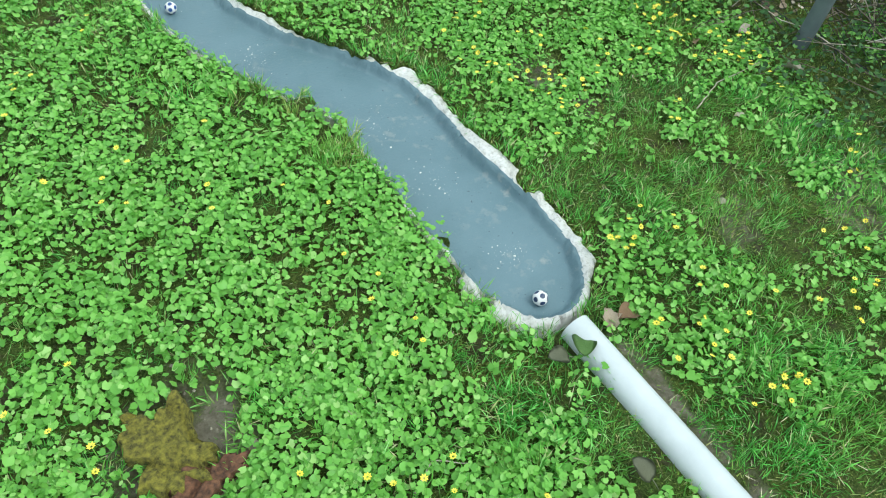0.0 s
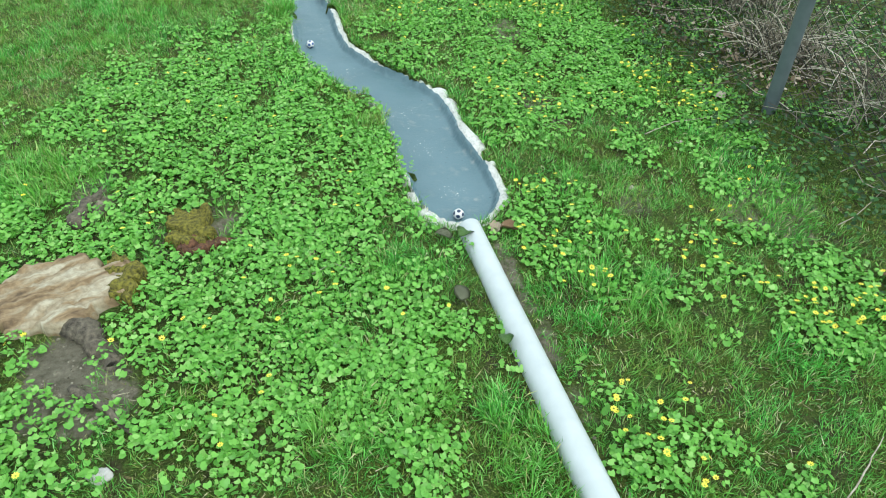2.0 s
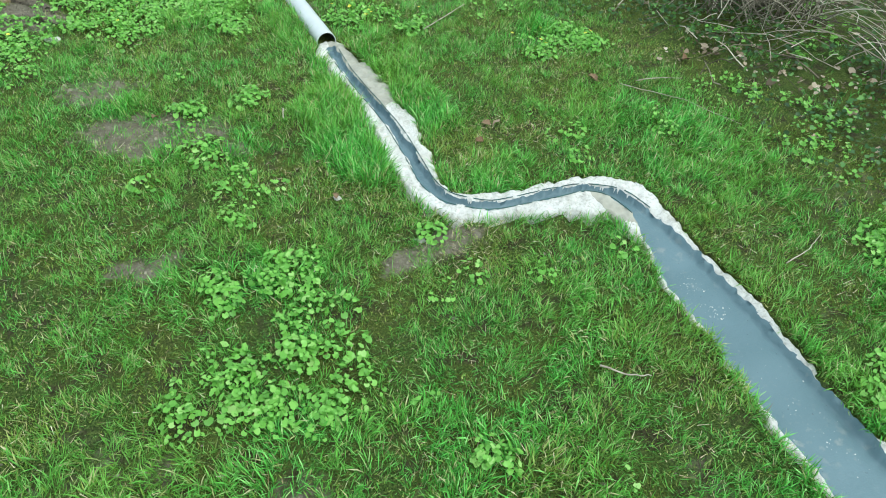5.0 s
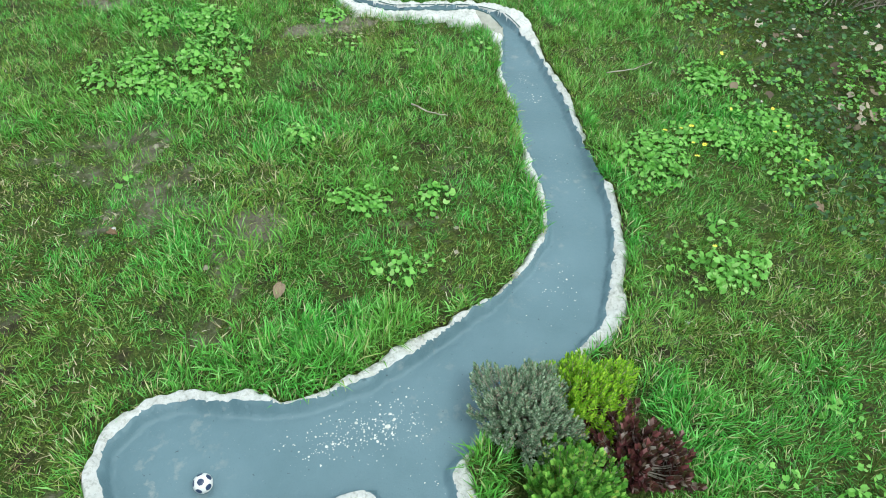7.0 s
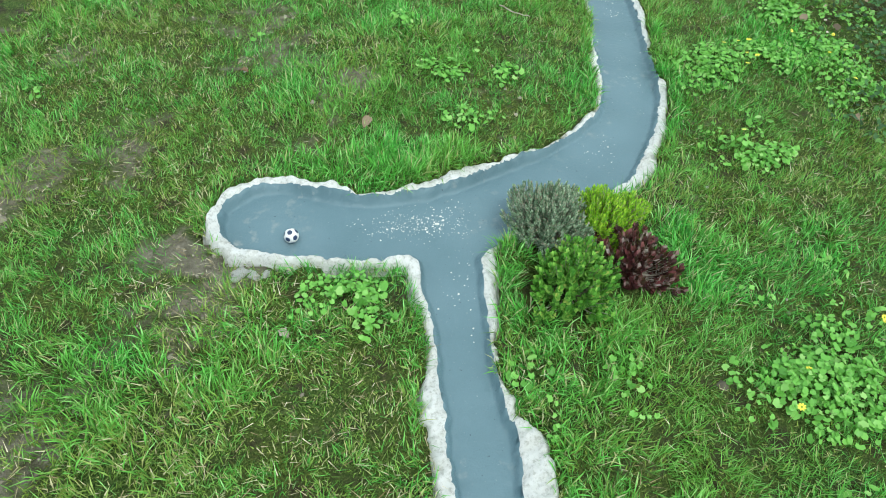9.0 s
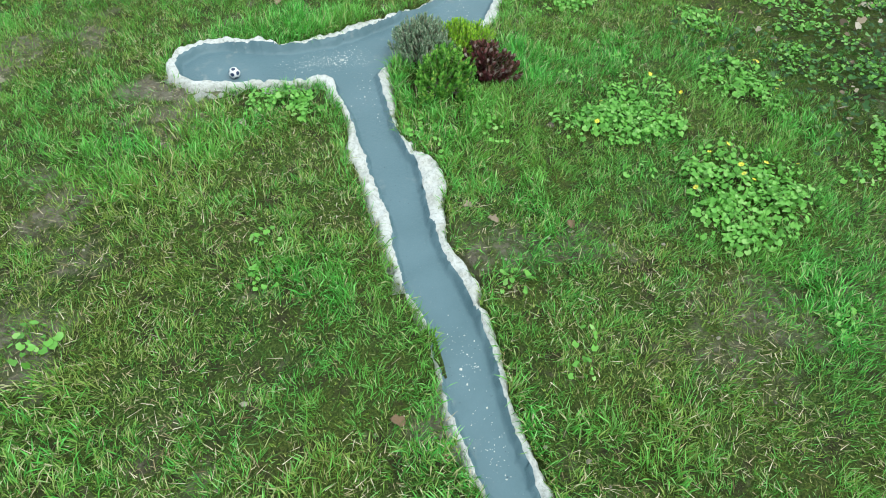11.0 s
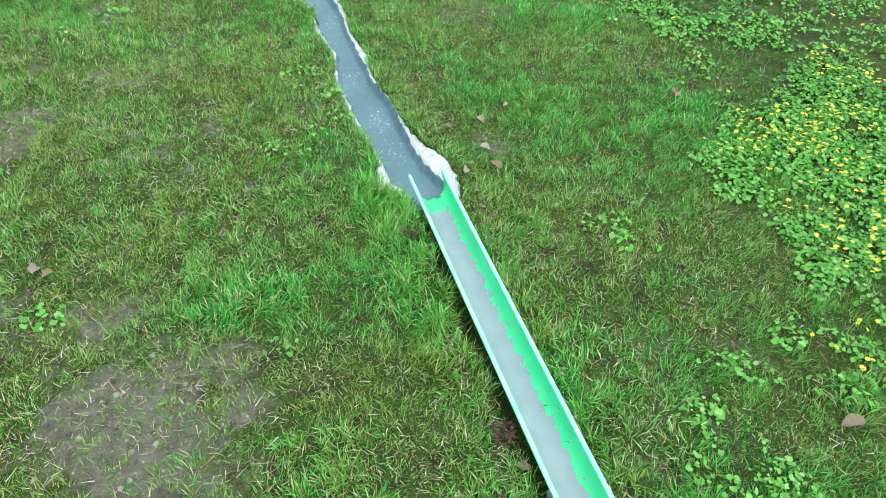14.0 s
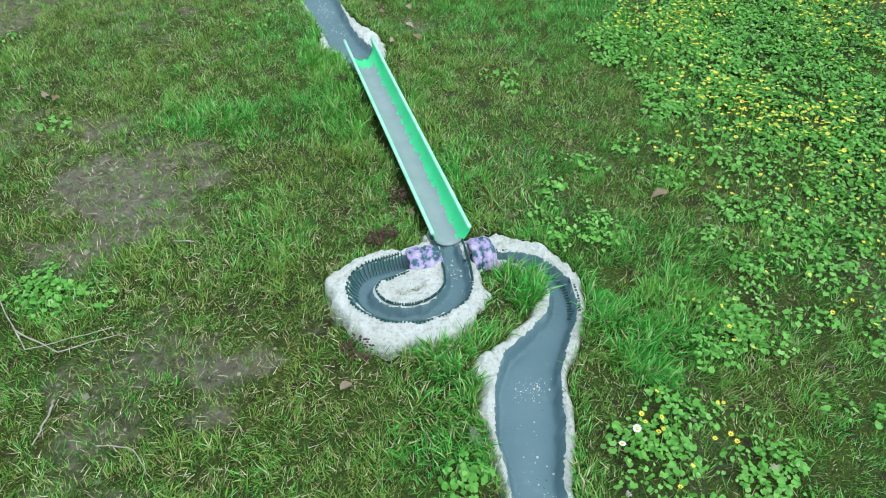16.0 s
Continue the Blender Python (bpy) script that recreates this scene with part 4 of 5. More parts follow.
def broad_leaf(at, size, turn, mat, label, lean=0.25):
    """A single rounded leaf with a folded midrib and a short stalk."""
    bm = bmesh.new()
    rings = []
    for j in range(9):
        v = j / 8
        half = 0.42 * math.sin(math.pi * (0.06 + 0.94 * v) ** 0.8) ** 0.6 if j < 8 else 0.02
        rings.append([bm.verts.new((u * half, v - 0.5, 0.10 * abs(u) * half / 0.4 + 0.10 * math.sin(3 * v) + 0.02 * math.sin(9 * v + 4 * u))) for u in (-1, -0.5, 0, 0.5, 1)])
    for p, q in zip(rings, rings[1:]):
        for k in range(4):
            bm.faces.new((p[k], p[k + 1], q[k + 1], q[k]))
    tube(bm, [(0, -0.5, 0.02), (0, -0.7, -0.05), (0.02, -0.95, -0.2)], [0.02, 0.018, 0.016], 5)
    bmesh.ops.solidify(bm, geom=bm.faces[:32], thickness=0.012)
    ob = tagged(part("broad_leaf", bm, mat), label, "leaf", "broad leaves by the pipe")
    ob.matrix_world = Matrix.Translation((*at, float(ground_height(*at)) + 0.045)) @ Matrix.Rotation(turn, 4, "Z") @ Matrix.Rotation(lean, 4, "X") @ Matrix.Scale(size, 4)


broad_leaf((0.875, 0.435), 0.075, 2.4, BROAD, "single broad green leaf beside the pipe")
broad_leaf((0.800, 0.445), 0.060, 1.2, OLD, "faded dull green leaf beside the pipe")
broad_leaf((0.770, 0.130), 0.060, 0.2, OLD, "faded dull green leaf in the grass")
broad_leaf((0.845, -0.09), 0.055, 2.9, BROAD, "small broad green leaf touching the pipe")


def sprout(at, radius, count, mat, label, seed):
    """A low rosette of small pointed leaves."""
    g = random.Random(seed)
    verts, faces = [], []
    for i in range(count):
        a, q = g.uniform(0, 2 * math.pi), g.random() ** 0.6
        c = Vector((radius * q * math.cos(a), radius * q * math.sin(a), 0.012 + 0.035 * g.random()))
        d = Vector((math.cos(a + g.uniform(-1, 1)), math.sin(a + g.uniform(-1, 1)), g.uniform(-0.3, 0.5))).normalized()
        w = d.cross(Vector((0, 0, 1))).normalized()
        long = g.uniform(0.009, 0.017)
        b = len(verts)
        verts += [c, c + d * long * 0.5 + w * long * 0.28, c + d * long + Vector((0, 0, -0.003)), c + d * long * 0.5 - w * long * 0.28, c + d * long * 0.5 + Vector((0, 0, -0.003))]
        faces += [(b, b + 1, b + 4), (b + 1, b + 2, b + 4), (b + 2, b + 3, b + 4), (b + 3, b, b + 4)]
    ob = tagged(new("red_weed", np_mesh("red_weed", verts, faces, mat)), label, "weed", "red weeds by the loop")
    ob.location = (*at, float(ground_height(*at)))


RED = mat_plain("dark_red_leaves", (0.045, 0.018, 0.016), (0.11, 0.04, 0.035), 60, 0.7)
for i, (x, y, r) in enumerate(((0.405, -8.83, 0.045), (0.57, -8.41, 0.03), (0.62, -8.39, 0.028), (0.675, -7.42, 0.03), (0.70, -8.2, 0.03))):
    sprout((x, y), r * 0.85, 70, RED, "small dark red weed beside the concrete", 90 + i)


# ---- grass, leaves and flowers ----
rng = np.random.default_rng(12)
LEAFY = [
    (0.0, 1.0, 0.95, 1.35, 1.0), (-0.75, 0.5, 0.60, 1.2, 0.9), (0.15, 2.2, 0.45, 0.5, 0.6), (1.75, 2.0, 0.60, 1.35, 1.0), (1.35, 2.6, 0.5, 1.1, 0.8), (1.25, 0.35, 0.32, 0.45, 0.55), (1.7, 0.0, 0.4, 0.35, 0.5),
    (2.05, -0.2, 0.34, 0.32, 1.0), (1.15, -0.5, 0.22, 0.28, 0.7), (2.84, -7.85, 0.92, 1.10, 1.0), (2.15, -8.7, 0.62, 0.8, 0.62), (1.15, -9.5, 0.26, 0.30, 0.85), (1.22, -8.45, 0.12, 0.2, 0.7), (3.3, -6.2, 0.6, 0.8, 0.45), (2.1, 0.85, 0.30, 0.4, 0.35), (2.2, 1.5, 0.3, 0.7, 0.7)]
CLUMPS_A = [
    (0.17, -1.17, 0.12), (0.46, -1.15, 0.09), (0.23, -1.69, 0.09), (0.30, -2.14, 0.11), (0.31, -2.42, 0.13), (0.11, -2.16, 0.09), (-0.05, -1.55, 0.08), (0.20, -1.41, 0.10), (0.20, -1.86, 0.10), (2.05, -1.17, 0.16), (1.78, -1.20, 0.14), (1.13, -0.57, 0.15), (0.59, -0.41, 0.12),
    (0.24, -2.58, 0.16), (0.12, -1.23, 0.12), (0.28, -2.18, 0.10), (0.93, -3.41, 0.08), (0.72, -3.42, 0.10), (0.79, -3.62, 0.08), (0.56, -3.03, 0.06), (2.26, -2.91, 0.14), (2.29, -3.24, 0.16), (1.77, -3.35, 0.16), (1.71, -3.78, 0.13), (2.24, -3.44, 0.14), (-0.02, -2.56, 0.12)]
CLUMPS_B = [
    (0.44, -4.45, 0.10), (1.96, -3.25, 0.12), (1.47, -4.75, 0.10), (1.70, -4.60, 0.12), (0.30, -4.42, 0.09), (1.66, -4.72, 0.15), (1.84, -5.15, 0.22), (2.28, -4.10, 0.18), (1.53, -4.82, 0.10), (2.56, -5.15, 0.22), (2.52, -6.06, 0.22), (2.54, -5.78, 0.20),
    (1.67, -6.83, 0.05), (1.35, -7.57, 0.09), (1.44, -8.15, 0.09), (-0.39, -8.35, 0.08), (1.48, -9.07, 0.14), (-0.15, -8.82, 0.06), (0.58, -9.27, 0.07), (2.15, -4.6, 0.16), (1.68, -5.3, 0.12), (0.76, -2.17, 0.06), (0.55, -0.15, 0.14), (0.55, 0.25, 0.14), (1.35, -0.75, 0.09)]
# long grass: x, y, radius along x, radius along y, how long
LONG = [
    (0.70, -1.50, 0.13, 0.50, 1.0), (0.80, -1.00, 0.08, 0.25, 0.8), (1.08, -1.30, 0.14, 0.45, 0.7), (1.15, -1.95, 0.25, 0.12, 0.5), (0.52, -3.88, 0.30, 0.10, 0.9), (1.0, -4.60, 0.22, 0.14, 0.6), (0.84, -4.40, 0.05, 0.20, 0.8), (1.36, -4.3, 0.12, 0.2, 0.6), (0.64, -7.50, 0.12, 0.50, 0.9), (0.60, -7.2, 0.12, 0.12, 1.0), (0.92, -7.9, 0.06, 0.5, 0.5),
    (0.95, -8.73, 0.075, 0.12, 1.3), (0.72, -8.93, 0.18, 0.09, 0.9), (0.62, -9.10, 0.22, 0.12, 0.7), (1.15, -9.0, 0.10, 0.22, 0.9), (0.40, -0.25, 0.22, 0.16, 0.7), (-0.60, 1.15, 0.20, 0.16, 1.0), (0.78, -0.55, 0.08, 0.30, 0.7), (0.62, 0.32, 0.18, 0.12, 0.7), (1.30, 0.05, 0.2, 0.3, 0.5), (1.9, -1.0, 0.12, 0.08, 1.0),
    (1.70, -8.35, 0.12, 0.10, 0.8), (1.38, -8.9, 0.18, 0.16, 0.7), (0.1, -7.55, 0.18, 0.10, 0.6), (0.25, -8.3, 0.2, 0.2, 0.5), (-0.1, -4.7, 0.3, 0.2, 0.5), (1.55, -3.3, 0.08, 0.4, 0.6), (0.45, 2.75, 0.14, 0.25, 0.8), (-0.05, -1.00, 0.10, 0.06, 0.7)]


def blobs(x, y, rows, seed, rag=0.35):
    v = np.zeros(np.shape(x))
    wave = rag * vnoise(x, y, 0.22, seed) + 0.5 * rag * vnoise(x, y, 0.08, seed + 1)
    for row in rows:
        px, py, rx = row[:3]
        ry, much = (row[3], row[4]) if len(row) == 5 else (rx, 1.0)
        v = np.maximum(v, much * smooth(1.12, 0.72, np.hypot((x - px) / rx, (y - py) / ry) + wave))
    return v


def leafiness(x, y):
    thin = 0.10 * smooth(0.45, 0.8, vnoise(x, y, 0.25, 51)) + 0.35 * smooth(2.1, 2.5, x) * smooth(0.0, 0.5, vnoise(x, y, 0.3, 52))
    return np.maximum(np.maximum(blobs(x, y, LEAFY, 41), 0.8 * blobs(x, y, CLUMPS_A + CLUMPS_B, 43)), thin) * (1 - 0.9 * bare_at(x, y))


def places(n, x0, x1, y0, y1, density, seed):
    """n tries over the ground; those stay that the density lets stay, off the concrete."""
    g = np.random.default_rng(seed)
    x, y = g.uniform(x0, x1, n), g.uniform(y0, y1, n)
    keep = g.random(n) < density(x, y)
    x, y = x[keep], y[keep]
    rim = course_at(x, y)[1]
    ok = rim > -0.006
    for px, py, rx, ry in ((0.913, -0.1, 0.052, 0.66), (0.803, -7.84, 0.072, 0.66), (-0.47, 0.455, 0.235, 0.165), (-0.055, 0.725, 0.09, 0.10), (0.69, -8.54, 0.07, 0.08), (0.885, -8.55, 0.06, 0.08), (0.95, -4.20, 0.11, 0.11), (1.115, -4.17, 0.10, 0.10), (0.978, -4.405, 0.13, 0.13), (1.165, -4.35, 0.10, 0.10), (-0.40, 0.16, 0.09, 0.14)):
        ok &= np.maximum(np.abs(x - px) / rx, np.abs(y - py) / ry) > 1 if rx < 0.07 or ry > 0.5 else np.hypot((x - px) / rx, (y - py) / ry) > 1
    return x[ok], y[ok], rim[ok]


# the colour after the stops darkens the blades' feet as painted shade
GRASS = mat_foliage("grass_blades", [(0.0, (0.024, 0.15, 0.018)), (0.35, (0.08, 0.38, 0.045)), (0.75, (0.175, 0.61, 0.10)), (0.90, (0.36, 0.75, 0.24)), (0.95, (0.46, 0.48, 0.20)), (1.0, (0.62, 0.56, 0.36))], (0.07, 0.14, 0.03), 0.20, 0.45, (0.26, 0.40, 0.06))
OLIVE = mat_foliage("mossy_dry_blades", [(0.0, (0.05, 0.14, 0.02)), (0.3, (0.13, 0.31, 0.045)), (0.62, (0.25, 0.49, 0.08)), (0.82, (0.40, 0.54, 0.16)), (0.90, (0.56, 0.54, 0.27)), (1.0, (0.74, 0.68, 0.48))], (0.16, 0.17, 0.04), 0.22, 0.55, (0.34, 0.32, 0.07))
LEAF = mat_foliage("celandine_leaves", [(0.0, (0.11, 0.31, 0.045)), (0.4, (0.185, 0.47, 0.075)), (0.85, (0.245, 0.55, 0.10)), (1.0, (0.36, 0.61, 0.18))], None, 0.25, 0.38)
IVY = mat_foliage("dark_ground_leaves", [(0.0, (0.015, 0.05, 0.014)), (0.6, (0.04, 0.125, 0.028)), (0.9, (0.09, 0.24, 0.05)), (1.0, (0.19, 0.36, 0.10))], None, 0.15, 0.45)
YELLOW = mat_plain("yellow_petals", (0.75, 0.62, 0.02), (0.85, 0.75, 0.10), 60, 0.45)
BROWN = mat_foliage("leaf_litter", [(0.0, (0.08, 0.06, 0.04)), (0.5, (0.25, 0.195, 0.13)), (0.8, (0.42, 0.35, 0.26)), (1.0, (0.55, 0.49, 0.40))], None, 0.05, 0.8)


def blades(name, x, y, z, long, wide, tilt, label, mat, bent=True, category="grass"):
    """One mesh of tapered blades of grass that lean together in tufts."""
    n = len(x)
    turn = np.pi * (1.3 * vnoise(x, y, 0.06, 95) + 0.8 * vnoise(x, y, 0.3, 96)) + rng.normal(0, 1.15, n)
    face = turn + np.pi / 2 + rng.normal(0, 0.6, n)
    out = np.stack([np.cos(turn), np.sin(turn)], 1)
    side = np.stack([np.cos(face), np.sin(face), np.zeros(n)], 1) * (wide / 2)[:, None]
    base = np.stack([x, y, z - 0.004], 1)
    mid_r, mid_z = 0.55 * long * np.sin(tilt * 0.8), 0.55 * long * np.cos(tilt * 0.8)
    end = np.minimum(tilt * 1.35, 1.62)
    tip_r, tip_z = mid_r + 0.5 * long * np.sin(end), mid_z + 0.5 * long * np.cos(end)
    mid = base + np.concatenate([out * mid_r[:, None], mid_z[:, None]], 1)
    tip = base + np.concatenate([out * tip_r[:, None], tip_z[:, None]], 1)
    if bent:
        v = np.stack([base, mid - side, mid + side, tip], 1).reshape(-1, 3)
        i = (np.arange(n) * 4)[:, None, None]
        f = (i + np.array([[0, 2, 1], [1, 2, 3]])[None]).reshape(-1, 3)
    else:
        v = np.stack([base - side, base + side, tip], 1).reshape(-1, 3)
        f = np.arange(3 * n).reshape(-1, 3)
    me = np_mesh(name, v, f, mat, False)
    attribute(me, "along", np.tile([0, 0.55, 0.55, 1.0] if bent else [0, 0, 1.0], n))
    tagged(new(name, me), label, category, kind="stuff")


def dryness(x, y):
    """How mossy and straw-coloured the lawn is, 0 to 1."""
    zone = np.where(y < -2.3, -0.20 + 0.62 * smooth(-4.8, -5.8, y) + 0.30 * smooth(0.5, 0.1, x), -0.12)
    return smooth(-0.25, 0.55, 0.75 * vnoise(x, y, 0.45, 91) + 0.45 * vnoise(x, y, 0.13, 92) + zone - 0.25 * smooth(0.9, 1.3, x) - 0.5 * blobs(x, y, LONG, 61))


def build_grass():
    def gaps(x, y):
        return smooth(0.0, 0.55, vnoise(x, y, 0.055, 67) + 0.5 * vnoise(x, y, 0.12, 68))

    def lawn(x, y):
        tall = blobs(x, y, LONG, 61)
        lush = np.maximum(tall, 0.5 * smooth(-0.1, 0.6, vnoise(x, y, 0.35, 63)))
        thin = 1 - 0.45 * smooth(0.15, 0.75, vnoise(x, y, 0.16, 64)) * (1 - lush)
        thin = thin * (1 - 0.62 * gaps(x, y) * (1 - 0.6 * tall))
        far = 1 - np.where(y > -5.2, 0.95, 0.80) * smooth(2.1, 2.5, x)
        return np.clip((0.55 + 0.45 * lush) * thin * (1 - 0.84 * bare_at(x, y)) * (1 - 0.55 * blobs(x, y, LEAFY, 41)) * far * np.where(y < -2.4, x > -0.92, True), 0, 1)

    x, y, rim = places(300000, -1.30, 3.0, -10.2, 4.5, lawn, 3)
    lush = np.maximum(blobs(x, y, LONG, 61), 0.35 * smooth(0.1, 0.7, vnoise(x, y, 0.35, 63)))
    lush = np.maximum(lush, 0.30 * smooth(0.07, 0.01, rim))
    per = 10
    x, y, lush = np.repeat(x, per), np.repeat(y, per), np.repeat(lush, per)
    n = len(x)
    x, y = x + rng.normal(0, 0.012, n), y + rng.normal(0, 0.012, n)
    long = rng.uniform(0.014, 0.038, n) * (1 + 0.95 * lush * rng.uniform(0.4, 1.2, n)) * (1 + 0.35 * (1 - gaps(x, y)))
    wide = rng.uniform(0.0022, 0.0045, n) * (1 + 0.1 * lush)
    tilt = np.clip(np.abs(rng.normal(0.80, 0.33, n)) - 0.12 * lush, 0.1, 1.35)
    keep = course_at(x, y)[1] > -0.004
    x, y, long, wide, tilt = x[keep], y[keep], long[keep], wide[keep], tilt[keep]
    dry = rng.random(len(x)) < 0.12 + 0.66 * dryness(x, y)
    z = ground_height(x, y)
    tall = long > 0.052
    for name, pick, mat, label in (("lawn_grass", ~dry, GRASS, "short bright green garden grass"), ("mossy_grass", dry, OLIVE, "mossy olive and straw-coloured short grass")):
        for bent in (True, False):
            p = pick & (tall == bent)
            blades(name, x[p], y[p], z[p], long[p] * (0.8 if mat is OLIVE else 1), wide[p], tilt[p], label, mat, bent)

    # longer grass along the concrete and in tufts
    x, y, rim = places(700000, -0.9, 2.1, -9.6, 3.2, lambda a, b: 0.20 * blobs(a, b, LONG, 61) + 0.03 * smooth(0.5, 0.8, vnoise(a, b, 0.2, 66)), 5)
    close = places(260000, -0.1, 1.8, -9.7, 3.9, lambda a, b: np.full(a.shape, 0.9), 6)
    edge = (close[2] < 0.035) & (bare_at(close[0], close[1]) < 0.3)
    x, y = np.concatenate([x, close[0][edge]]), np.concatenate([y, close[1][edge]])
    n = len(x)
    lush = blobs(x, y, LONG, 61)
    long = rng.uniform(0.025, 0.068, n) * (0.75 + 0.5 * lush)
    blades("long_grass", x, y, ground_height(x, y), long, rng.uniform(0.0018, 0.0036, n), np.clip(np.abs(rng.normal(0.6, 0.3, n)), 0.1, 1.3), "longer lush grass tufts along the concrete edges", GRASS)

    # dry strands lying in the mossy parts
    x, y, _ = places(150000, -0.92, 2.7, -10.0, 3.0, lambda a, b: (0.10 + 0.75 * dryness(a, b)) * (1 - blobs(a, b, LEAFY, 41)) * (0.35 + 0.65 * gaps(a, b)), 15)
    n = len(x)
    blades("dry_straw", x, y, ground_height(x, y) + 0.010 + 0.012 * rng.random(n), rng.uniform(0.015, 0.045, n), rng.uniform(0.0014, 0.0028, n), rng.normal(1.5, 0.12, n), "pale dry strands lying in the mossy lawn", STRAW, False, "straw")


STRAW = mat_foliage("dry_strands", [(0.0, (0.17, 0.12, 0.05)), (0.5, (0.38, 0.32, 0.17)), (1.0, (0.70, 0.64, 0.45))], None, 0.05, 0.7)


def leaves(name, x, y, z, size, tilt, mat, label, category, kind="stuff", turn=None):
    """One mesh of rounded, notched, slightly cupped leaves."""
    n = len(x)
    shape = np.array([(0, 0.30, -0.09), (0, 0.06, -0.06), (-0.34, -0.10, 0.02), (-0.50, 0.30, 0.05), (-0.27, 0.70, 0.02), (0.27, 0.70, 0.02), (0.50, 0.30, 0.05), (0.34, -0.10, 0.02)])
    k = len(shape)
    turn = rng.uniform(0, 2 * np.pi, n) if turn is None else turn
    lean, roll = tilt, rng.normal(0, 0.28, n)
    p = shape[None] * (1 + rng.normal(0, 0.09, (n, k, 3)))
    p[..., 0] *= rng.uniform(0.8, 1.15, (n, 1))
    p[..., 1] -= 0.3
    p = p * size[:, None, None]
    cr, sr = np.cos(roll)[:, None], np.sin(roll)[:, None]
    px, pz = p[..., 0] * cr + p[..., 2] * sr, -p[..., 0] * sr + p[..., 2] * cr
    cl, sl = np.cos(lean)[:, None], np.sin(lean)[:, None]
    py, pz = p[..., 1] * cl - pz * sl, p[..., 1] * sl + pz * cl
    ct, stn = np.cos(turn)[:, None], np.sin(turn)[:, None]
    v = np.stack([x[:, None] + px * ct - py * stn, y[:, None] + px * stn + py * ct, z[:, None] + pz], -1).reshape(-1, 3)
    f = np.array([(0, a, a + 1 if a + 1 < k else 1) for a in range(1, k)])[:, ::-1]
    f = ((np.arange(n) * k)[:, None, None] + f[None]).reshape(-1, 3)
    return tagged(new(name, np_mesh(name, v, f, mat, True)), label, category, kind=kind)


def rosettes(cx, cy, radius, count, high):
    """Leaf places of low domed clumps: x, y, z, size, lean, turn."""
    who = np.repeat(np.arange(len(cx)), count)
    n = len(who)
    a, q = rng.uniform(0, 2 * np.pi, n), np.sqrt(rng.random(n))
    x, y = cx[who] + radius[who] * q * np.cos(a), cy[who] + radius[who] * q * np.sin(a)
    z = ground_height(x, y) + 0.008 + high[who] * (1 - 0.62 * q * q) * rng.uniform(0.45, 1.0, n)
    size = rng.uniform(0.010, 0.021, n) * (0.85 + 0.35 * q) * (0.8 + 0.4 * rng.random(len(cx)))[who]
    return x, y, z, size, -(0.05 + 0.55 * q) + rng.normal(0, 0.26, n), a - np.pi / 2 + rng.normal(0, 0.7, n)


def build_leaves():
    cx, cy, _ = places(34000, -1.4, 4.1, -10.2, 4.7, lambda a, b: leafiness(a, b) * (1 - 0.45 * smooth(3.0, 3.4, a)), 7)
    g = np.random.default_rng(70)
    thick = leafiness(cx, cy)
    radius = g.uniform(0.030, 0.068, len(cx))
    count = np.maximum(4, (27 * (radius / 0.05) ** 2 * (0.40 + 0.60 * thick) * g.uniform(0.6, 1.2, len(cx)))).astype(int)
    x, y, z, size, lean, turn = rosettes(cx, cy, radius, count, g.uniform(0.018, 0.056, len(cx)))
    ok = course_at(x, y)[1] > np.where((y > 0.3) & (x < 0.9), -0.020, -0.010)
    x, y, z, size, lean, turn = (v[ok] for v in (x, y, z, size, lean, turn))
    leaves("celandine_leaves", x, y, z, size * np.where(y < -8.4, 0.9, 1.0), lean, LEAF, "dense rounded glossy green celandine leaves", "ground cover", turn=turn)

    x, y, _ = places(58000, 2.0, 4.0, -10.0, 4.8, lambda a, b: smooth(2.1, 2.5, a + 0.2 * vnoise(a, b, 0.3, 71)) * smooth(-0.7, 0.3, vnoise(a, b, 0.4, 72)) * (0.30 + 0.70 * smooth(-6.5, -5.0, b)), 8)
    n = len(x)
    leaves("ivy_leaves", x, y, ground_height(x, y) + 0.01 + 0.07 * rng.random(n), rng.uniform(0.010, 0.026, n), rng.normal(0, 0.6, n), IVY, "dark green low ivy under the fence", "ground cover")
    x, y, _ = places(30000, 2.2, 3.9, -5.5, 4.8, lambda a, b: 0.8 * smooth(2.3, 2.7, a + 0.25 * vnoise(a, b, 0.35, 73)) * smooth(-0.4, 0.5, vnoise(a, b, 0.3, 74)) * (0.25 + 0.75 * smooth(-2.2, -0.6, b)), 9)
    n = len(x)
    leaves("leaf_litter", x, y, ground_height(x, y) + 0.012 + 0.03 * rng.random(n), rng.uniform(0.010, 0.030, n) * rng.choice([0.8, 1, 1.4], n), rng.normal(0, 0.7, n), BROWN, "brown dead leaf litter under the fence", "leaf litter")


